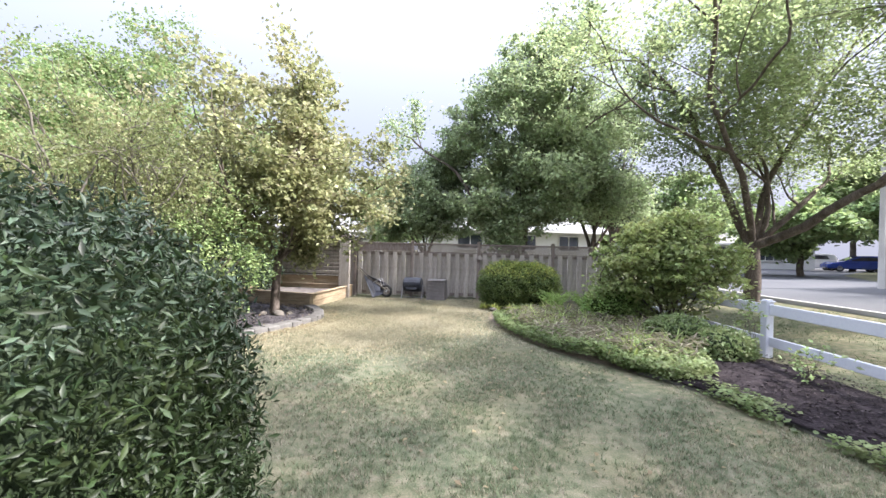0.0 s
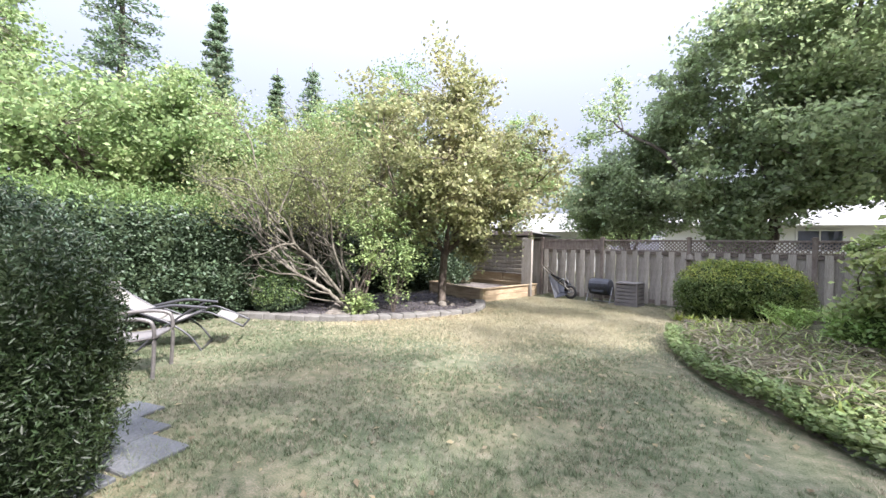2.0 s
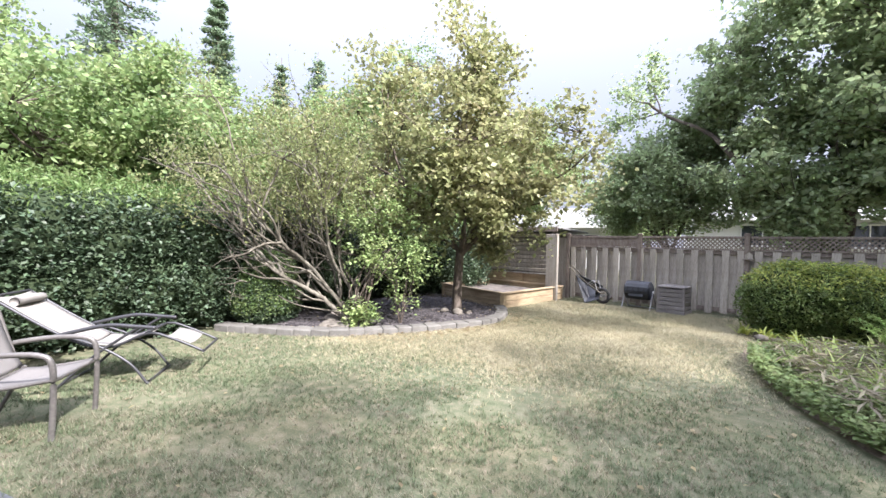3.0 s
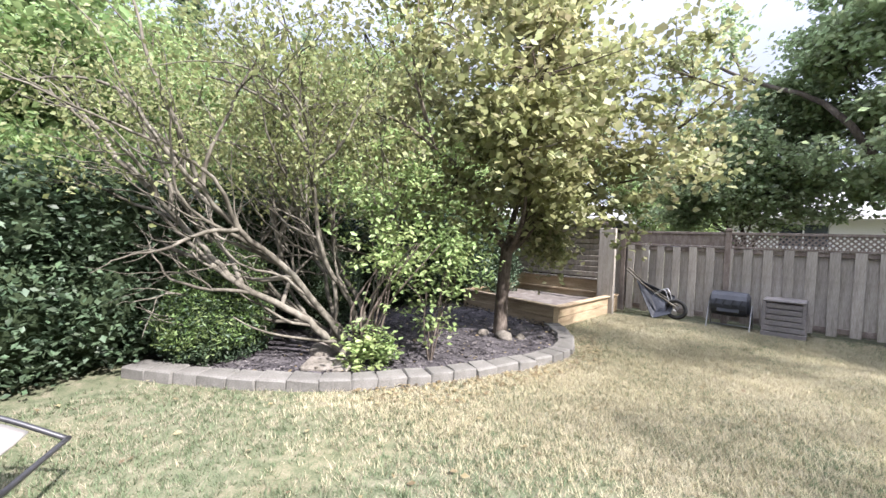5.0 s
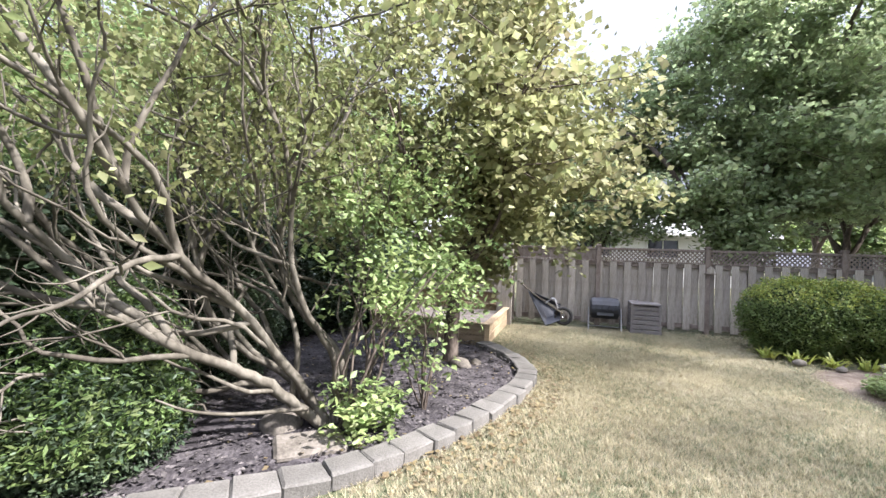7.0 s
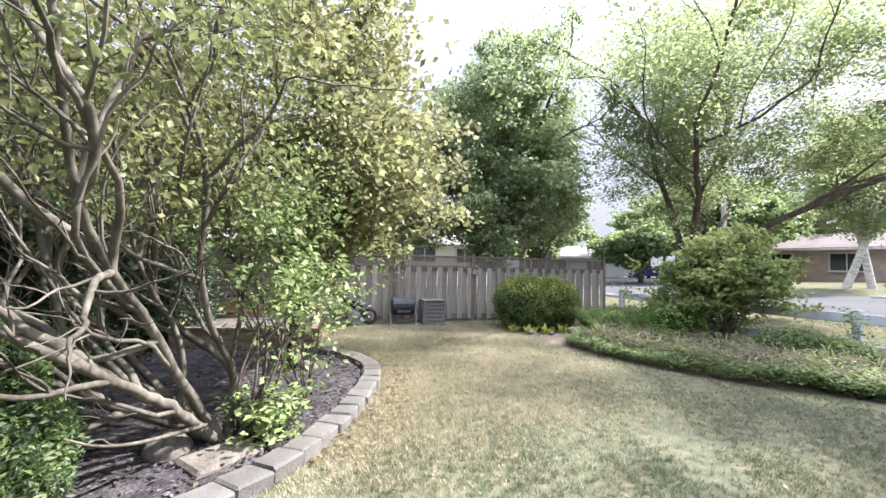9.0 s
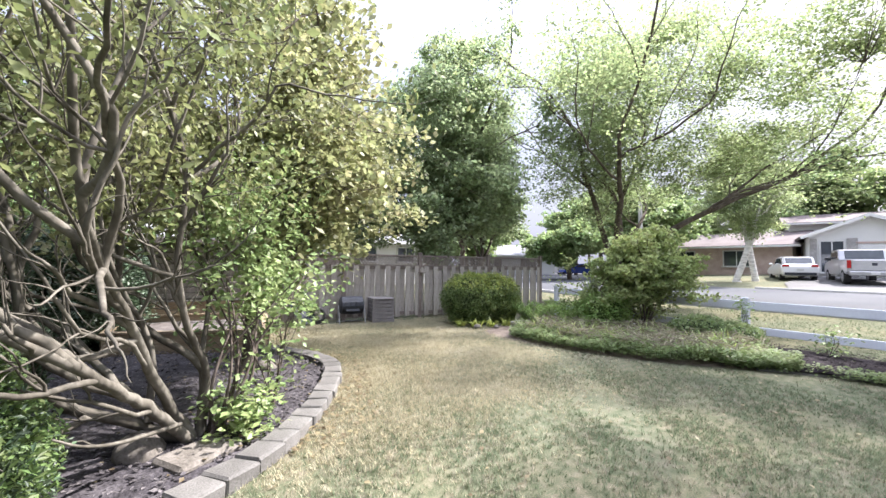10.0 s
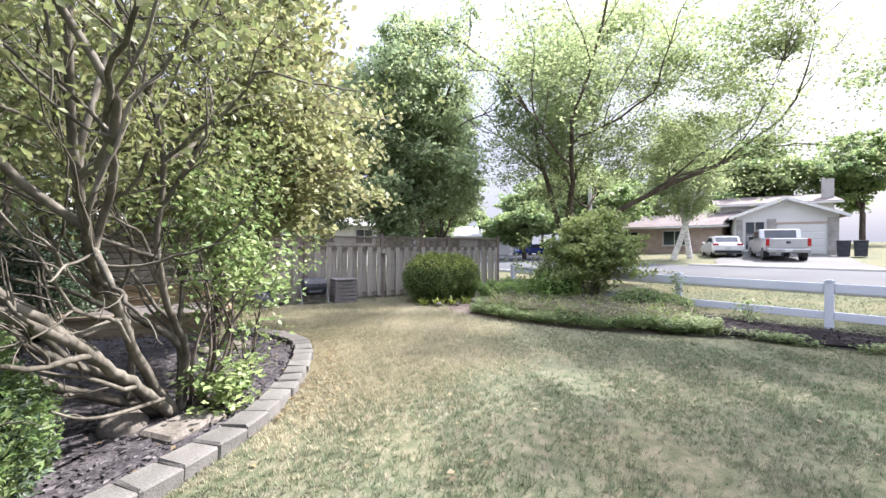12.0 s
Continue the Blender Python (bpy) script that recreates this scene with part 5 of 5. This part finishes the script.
LOCUST = [(-1.0, 0.5, 5.4, 3.2, 3.2, 1.5), (1.5, -1.5, 5.4, 3.2, 3.0, 1.3), (0, 0, 8.2, 3.8, 3.6, 1.7), (2.6, -3.8, 5.2, 2.6, 2.6, 1.2), (-2.2, -1.2, 7.2, 2.6, 2.4, 1.4), (0.5, 0.5, 10.4, 3.2, 3.0, 1.4), (0.6, -6.0, 8.2, 3.0, 3.0, 1.4), (-1.0, -8.6, 9.2, 3.0, 2.8, 1.2), (1.0, -3.0, 8.0, 2.8, 2.6, 1.5), (2.0, -5.0, 6.6, 2.6, 2.6, 1.2), (1.5, -1.8, 10.6, 2.6, 2.6, 1.3)]
tree("locust_tree", (9.68, 14.26, 0.1), 55, 0.24, 1.9, 6, LOCUST, 0.11, L_LOCUST, BARK, 13000, 9, 0.26, "large airy honey locust with a forked trunk and feathery foliage", shell=0.9, depth=3, flat=0.4, tip_share=0.25)
# mostly unseen tree; extra crown lobes are added to shade the near lawn
tree("locust_tree", (10.2, 1.6, 0.1), 56, 0.24, 2.4, 6, [(-1.0, -3.8, 6.5, 3.0, 2.8, 1.5), (0.6, -5.5, 8.6, 3.0, 2.8, 1.5), (0.5, 2.8, 6.2, 2.4, 2.4, 1.5), (0, 0, 6.8, 3.4, 3.4, 1.8), (0, 1.0, 9.4, 3.2, 3.0, 1.6), (-2.8, -0.5, 6.4, 2.6, 2.4, 1.3), (-3.6, 1.6, 9.2, 3.0, 3.0, 1.4), (-2.5, -2.5, 8.6, 3.0, 3.0, 1.4)], 0.12, L_PEAR, BARK, 7500, 8, 0.25, "airy green street tree beside the road, crown widened to shade the lawn", shell=0.8, tip_share=0.2)
for k, (x, y, h, ln) in enumerate(((24.4, 14.2, 9.5, -0.9), (25.4, 13.5, 9.0, 0.5))):
    tree("birch_tree", (x, y, gz(x, y)), 60 + k, 0.19, 3.2, 5, [(0, 0, 4.6, 2.3, 2.3, 1.6), (0, 0, 6.6, 2.2, 2.2, 1.6), (0, 0, 8.4, 1.5, 1.5, 1.2)], 0.13, L_LOCUST, BIRCH, 3000, 9, 0.26, "white-barked birch tree on the far lawn", lean=(0.2, ln), tip_share=0.2, group="birch trees")

# background trees and conifers
conifer((-22.7, 12.2, 0), 18.5, 3.8, 71, "tall old spruce beyond the hedge", 1)
conifer((-24.2, 7.7, 0), 17.0, 4.0, 72, "tall ragged spruce beyond the hedge", 1)
conifer((-22.9, 17.0, 0), 16.2, 2.6, 73, "narrow pointed spruce beyond the hedge")
conifer((-25.2, 22.8, 0), 14.6, 2.6, 74, "narrow pointed spruce beyond the hedge")
conifer((-23.6, 24.7, 0), 15.4, 3.4, 75, "pointed pine beyond the trees", 1)
BACK = [(-11.0, 3.6, 6.4, 2.6), (-11.3, 7.6, 6.2, 2.4), (-11.8, 11.4, 7.0, 2.5), (-11.2, 15.0, 6.8, 2.4), (-15.0, 17.5, 8.8, 2.8), (-12.0, 19.6, 12.0, 2.7), (-18.0, 12.0, 9.6, 3.2), (-17.0, 6.5, 9.2, 3.2), (-9.0, 21.5, 8.4, 2.4), (-7.2, 24.6, 9.4, 2.2), (-3.4, 27.0, 6.5, 2.2), (-8.6, 17.6, 5.2, 1.8)]
for k, (x, y, h, r) in enumerate(BACK):
    far_tree((x, y, 0), h, r, 80 + k)
FAR = [(12, 48, 9, 4), (20, 52, 10, 4.5), (29, 56, 11, 5), (46, 58, 12, 5), (56, 44, 12, 5), (50, 30, 12, 5), (52, 17, 13, 5.5), (54, 5, 13, 5.5), (46, -5, 12, 5), (36, -6, 9, 3.6), (6, 42, 8, 4), (30.5, 24.5, 8, 3.0), (33, 46, 9, 4), (-3, 44, 10, 4), (30, 21, 8.5, 3.2), (34, 29, 10, 4.2), (22, 37, 9, 4), (46, 22, 12, 5), (15, 36, 8, 3.6), (40, 36, 11, 4.6), (48, 12, 12.5, 4.5)]
for k, (x, y, h, r) in enumerate(FAR):
    far_tree((x, y, gz(x, y)), h, r, 110 + k)
far_tree((24.0, 26.0, gz(24, 26)), 5.0, 2.2, 140, label="small street tree on a lawn across the road")

# vehicles and houses across the street
car("car", (26.6, 11.55, gz(27, 11) + 0.05), 22, CARWHITE, "white hatchback parked tail out on the driveway")
pickup((24.0, 8.25, gz(24, 9) + 0.05), 17)
car("car", (41.5, 38.5, gz(41, 38)), 140, CARWHITE, "white SUV parked by a distant house", (4.5, 1.85, 1.62), True)
car("car", (41.5, 34.5, gz(41, 34)), 150, CARBLUE, "blue car parked by a distant house")
garage_house()
bins()
lamp_pole()
gable_house("house", (37.0, 46.0, gz(37, 46)), -42, (13, 8, 2.7), SIDING, ROOFG, "white low house with a grey roof across the street", 1.5, ((-4, 1.5, 1.6, 1.2, 2), (-1, 1.3, 1.0, 1.9, 1), (3, 1.5, 2.0, 1.2, 3)), 0.6)
gable_house("house", (6.5, 35.0, 0), 4, (13, 8, 3.3), SIDING, ROOFG, "pale neighbouring house behind the trees", 1.5, ((-3.5, 2.3, 1.8, 1.0, 2), (0.5, 2.3, 1.8, 1.0, 2), (4, 2.3, 1.5, 1.0, 2)), 0.6)
gable_house("house", (-8.5, 36.0, 0), 8, (10, 8, 3.0), SIDING, ROOFG, "pale house far behind the shed", 1.5, ((2, 1.8, 1.8, 1.0, 2),), 0.6)

# low plants
ground_cover()
rng = np.random.default_rng(90)
for k, (x, y) in enumerate(scatter_in([(1.5, 8.8), (1.3, 10.2), (1.3, 11.4), (2.2, 11.9), (3.2, 11.3), (3.4, 9.6), (3.0, 8.2), (2.3, 7.9)], 44, rng)):
    strap_plant("daylily", x, y, 42, rng.uniform(0.42, 0.58), L_DAY, 200 + k, "clump of arching strap leaves, green and straw yellow", group="daylilies in the planting bed")
for k, (x, y) in enumerate(((2.9, 13.0), (3.5, 12.6), (3.3, 12.0), (4.0, 12.3), (2.6, 12.4), (4.4, 12.9))):
    fern(x, y, 26, 0.85, 240 + k)
for k, (x, y) in enumerate(((1.25, 13.15), (1.6, 12.95), (0.95, 13.4), (2.0, 12.85))):
    strap_plant("hosta", x, y, 26, 0.26, L_GOLD, 260 + k, "low clump of yellow-green leaves beside the yew", width=0.05, group="yellow-green clumps")
strap_plant("variegated_iris", 2.75, 13.35, 34, 0.62, L_DAY, 270, "upright clump of pale striped sword leaves", width=0.035, arch=0.45)
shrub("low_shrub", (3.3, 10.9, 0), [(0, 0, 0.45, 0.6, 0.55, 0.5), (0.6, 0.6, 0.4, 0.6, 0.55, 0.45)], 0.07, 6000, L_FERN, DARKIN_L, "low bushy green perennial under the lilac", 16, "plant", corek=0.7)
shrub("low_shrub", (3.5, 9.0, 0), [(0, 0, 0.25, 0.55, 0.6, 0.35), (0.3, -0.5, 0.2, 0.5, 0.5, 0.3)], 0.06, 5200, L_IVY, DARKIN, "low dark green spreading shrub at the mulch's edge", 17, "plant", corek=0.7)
sapling(4.3, 8.45, 0.75, 91)
sapling(3.95, 7.2, 0.42, 92)
sapling(3.5, 8.3, 0.25, 93)
sapling(-4.30, 10.25, 1.15, 94, "leggy young shrub with sparse green leaves in the mulch bed", 7, 700)
boulder(-5.42, 9.72, 0.21, 1, "smooth rounded tan boulder on the mulch", 0.62)
slab = part("stone_slab", box(bmesh.new(), (0.52, 0.34, 0.07), (0, 0, 0), bevel=0.025), ROCK)
slab.location, slab.rotation_euler = (-5.06, 9.42, 0.075), (0.03, 0.02, 0.5)
tagged(slab, "flat weathered stone slab half sunk in mulch", "stone slab")
for k, (x, y, r) in enumerate(((-4.0, 11.8, 0.15), (-4.35, 11.85, 0.11), (-3.8, 11.95, 0.10), (2.35, 12.55, 0.14), (2.6, 12.45, 0.1), (1.15, 13.0, 0.09), (1.5, 12.7, 0.08))):
    boulder(x, y, r, 5 + k, "small pale fieldstone lying in the bed")
birdbath = part("stone_tray", box(bmesh.new(), (0.42, 0.3, 0.08), bevel=0.02), TERRA)
birdbath.location = (2.3, 12.7, 0.10)
tagged(birdbath, "shallow grey stone tray in the planting bed", "garden ornament")
orn = thing("fence_ornament", along(4.2, 0.075, 1.40), FROT, "small weathered wooden house-shaped ornament fixed to the fence post", "ornament")
part("plaque", prism(bmesh.new(), [(-0.07, -0.07), (0.07, -0.07), (0.07, 0.02), (0, 0.08), (-0.07, 0.02)], -0.015, 0.015), FENCE, orn)
boxpart("ledge", (0.22, 0.05, 0.02), (0, 0, -0.085), FENCE_RED, orn)

# ground litter, blades, chips
stone_row(edge_pts, 0.26, 0.24, 0.14, "stone_edging", "curved edging of pale grey concrete blocks round the mulch bed", seed=1, curve=-0.42)
stone_row(edge_r, 0.42, 0.16, 0.07, "stone_edging", "straight edging of grey stone slabs along the mulch strip", seed=2)
pav = thing("paver_path", (-2.55, 4.5, 0), 0, "short path of grey-blue slate pavers in the grass beside the yew bush", "path")
for k, (x, y, a, b) in enumerate(((0.28, 0.25, 0.42, 0.42), (-0.15, 0.35, 0.4, 0.4), (-0.55, 0.5, 0.36, 0.4), (0.35, -0.2, 0.4, 0.4))):
    o = boxpart("paver", (a, b, 0.05), (0, 0, 0), PAVER, pav, bevel=0.008)
    o.location, o.rotation_euler = (x, y, 0.0), (0, 0, 0.15 + 0.02 * k)


def blades(n, poly, h, mat, name, label, seed, patch=None, soft=0.0):
    rng = np.random.default_rng(seed)
    p = scatter_in(poly, n, rng)
    if soft:
        p = p + rng.normal(size=p.shape) * soft * rng.random((n, 1))
        keep = np.ones(len(p), bool)
        for bed in (in_left, in_right):
            q = np.array(bed)
            inside = np.zeros(len(p), bool)
            for a, b in zip(q, np.roll(q, -1, 0)):
                cross = ((a[1] > p[:, 1]) != (b[1] > p[:, 1])) & (p[:, 0] < (b[0] - a[0]) * (p[:, 1] - a[1]) / (b[1] - a[1] + 1e-12) + a[0])
                inside ^= cross
            keep &= ~inside
        p = p[keep & (p[:, 1] < 15.6)]
    if patch is not None:
        f = rng.normal(size=len(p)) * 0.45 + np.sin(p[:, 0] * 1.9 + seed) * np.cos(p[:, 1] * 1.6 + 0.6 * p[:, 0]) + 0.5 * np.sin(p[:, 0] * 5 - p[:, 1] * 4)
        p = p[f > patch]
    # tufts of several blades that spread from one root
    p = np.repeat(p, 5, 0)
    m = len(p)
    p = p + rng.normal(size=(m, 2)) * 0.009
    a = rng.uniform(0, 2 * np.pi, m)
    hh = np.repeat(h * rng.uniform(0.5, 1.4, m // 5), 5) * rng.uniform(0.7, 1.2, m)
    lean = rng.uniform(0.3, 1.3, m) * hh
    z0 = 0.043 * np.clip(p[:, 0] - 7, 0, None)
    base = np.column_stack([p, z0 - 0.005])
    side = np.column_stack([-np.sin(a), np.cos(a), np.zeros(m)]) * 0.0032
    tip = base + np.column_stack([np.cos(a) * lean, np.sin(a) * lean, hh])
    v = np.stack([base - side, base + side, tip], 1).reshape(-1, 3)
    tagged(link(name, mesh_from(name, v, np.arange(m * 3).reshape(-1, 3)), mat), label, "grass", kind="stuff")


YARD = [(-6.4, 1.0), (2.6, 1.0), (2.62, 5.4), (2.3, 7.0), (1.2, 8.7), (0.6, 10.5), (0.6, 12.8), (1.0, 15.4), (-3.0, 16.4), (-3.6, 13.4), (-3.1, 11.8), (-4.2, 9.5), (-6.2, 8.2)]
blades(70000, YARD, 0.040, BLADE, "grass", "short green lawn grass growing in patches", 1, -0.25)
blades(45000, YARD, 0.034, STRAW, "dry_grass", "thin straw-coloured dry grass", 2, -0.1)
# dry strip: straw blades in a paler colour that stands in for sunshine
DRY = [(-4.9, 8.75), (-4.0, 8.9), (-1.6, 9.1), (0.3, 10.6), (0.6, 13.0), (1.0, 15.3), (-2.8, 16.0), (-3.4, 13.2), (-2.95, 11.8), (-3.2, 10.9), (-4.3, 9.2)]
blades(95000, DRY, 0.038, SUNLIT_STRAW, "dry_grass", "straw-coloured grass round the planting bed, painted paler as sunlit", 3, -1.3, 0.9)
GREEN = [(-6.3, 2.0), (1.6, 2.0), (1.4, 6.5), (-1.0, 7.6), (-3.2, 8.0), (-4.6, 8.1), (-6.3, 7.6)]
blades(32000, GREEN, 0.042, BLADE, "grass", "greener lawn grass in the near part of the garden", 5, 0.5, 0.7)
blades(8000, [(4.3, 3), (10.4, 3), (10.6, 13), (5.2, 13), (4.7, 8)], 0.05, BLADE, "verge_grass", "verge grass between the white fence and the street", 4, -0.6)
r2 = np.random.default_rng(7)
c = scatter_in(in_left, 9000, r2)
c2 = scatter_in(in_right, 7000, r2)
for pts, z, mat, label in ((c, 0.075, CHIP, "loose grey-brown bark chips on the bed"), (c2, 0.065, FRESH_CHIP, "loose dark fresh bark chips on the strip")):
    ch = np.column_stack([pts, np.full(len(pts), z)]) + r2.normal(size=(len(pts), 3)) * (0, 0, 0.012)
    tagged(link("bark_chips", leaves("bark_chips", ch, 0.045, r2, flat=1.2, narrow=0.6), mat), label, "mulch", kind="stuff")
c = np.concatenate([scatter_in(YARD, 420, r2), scatter_in([(-4.0, 9.0), (-3.4, 9.6), (-2.6, 11.6), (-2.9, 13.0), (-3.3, 12.6), (-3.0, 11.6), (-3.5, 10.5), (-4.5, 9.1)], 500, r2), scatter_in(in_left, 260, r2)])
tagged(link("fallen_leaves", leaves("fallen_leaves", np.column_stack([c, np.full(len(c), 0.03)]) + r2.normal(size=(len(c), 3)) * (0, 0, 0.006) + np.array([[0, 0, 0.0]] * 920 + [[0, 0, 0.06]] * 260), 0.05, r2, flat=1.5, narrow=0.7), L_FALL), "scattered dry fallen leaves", "fallen leaves", kind="stuff")
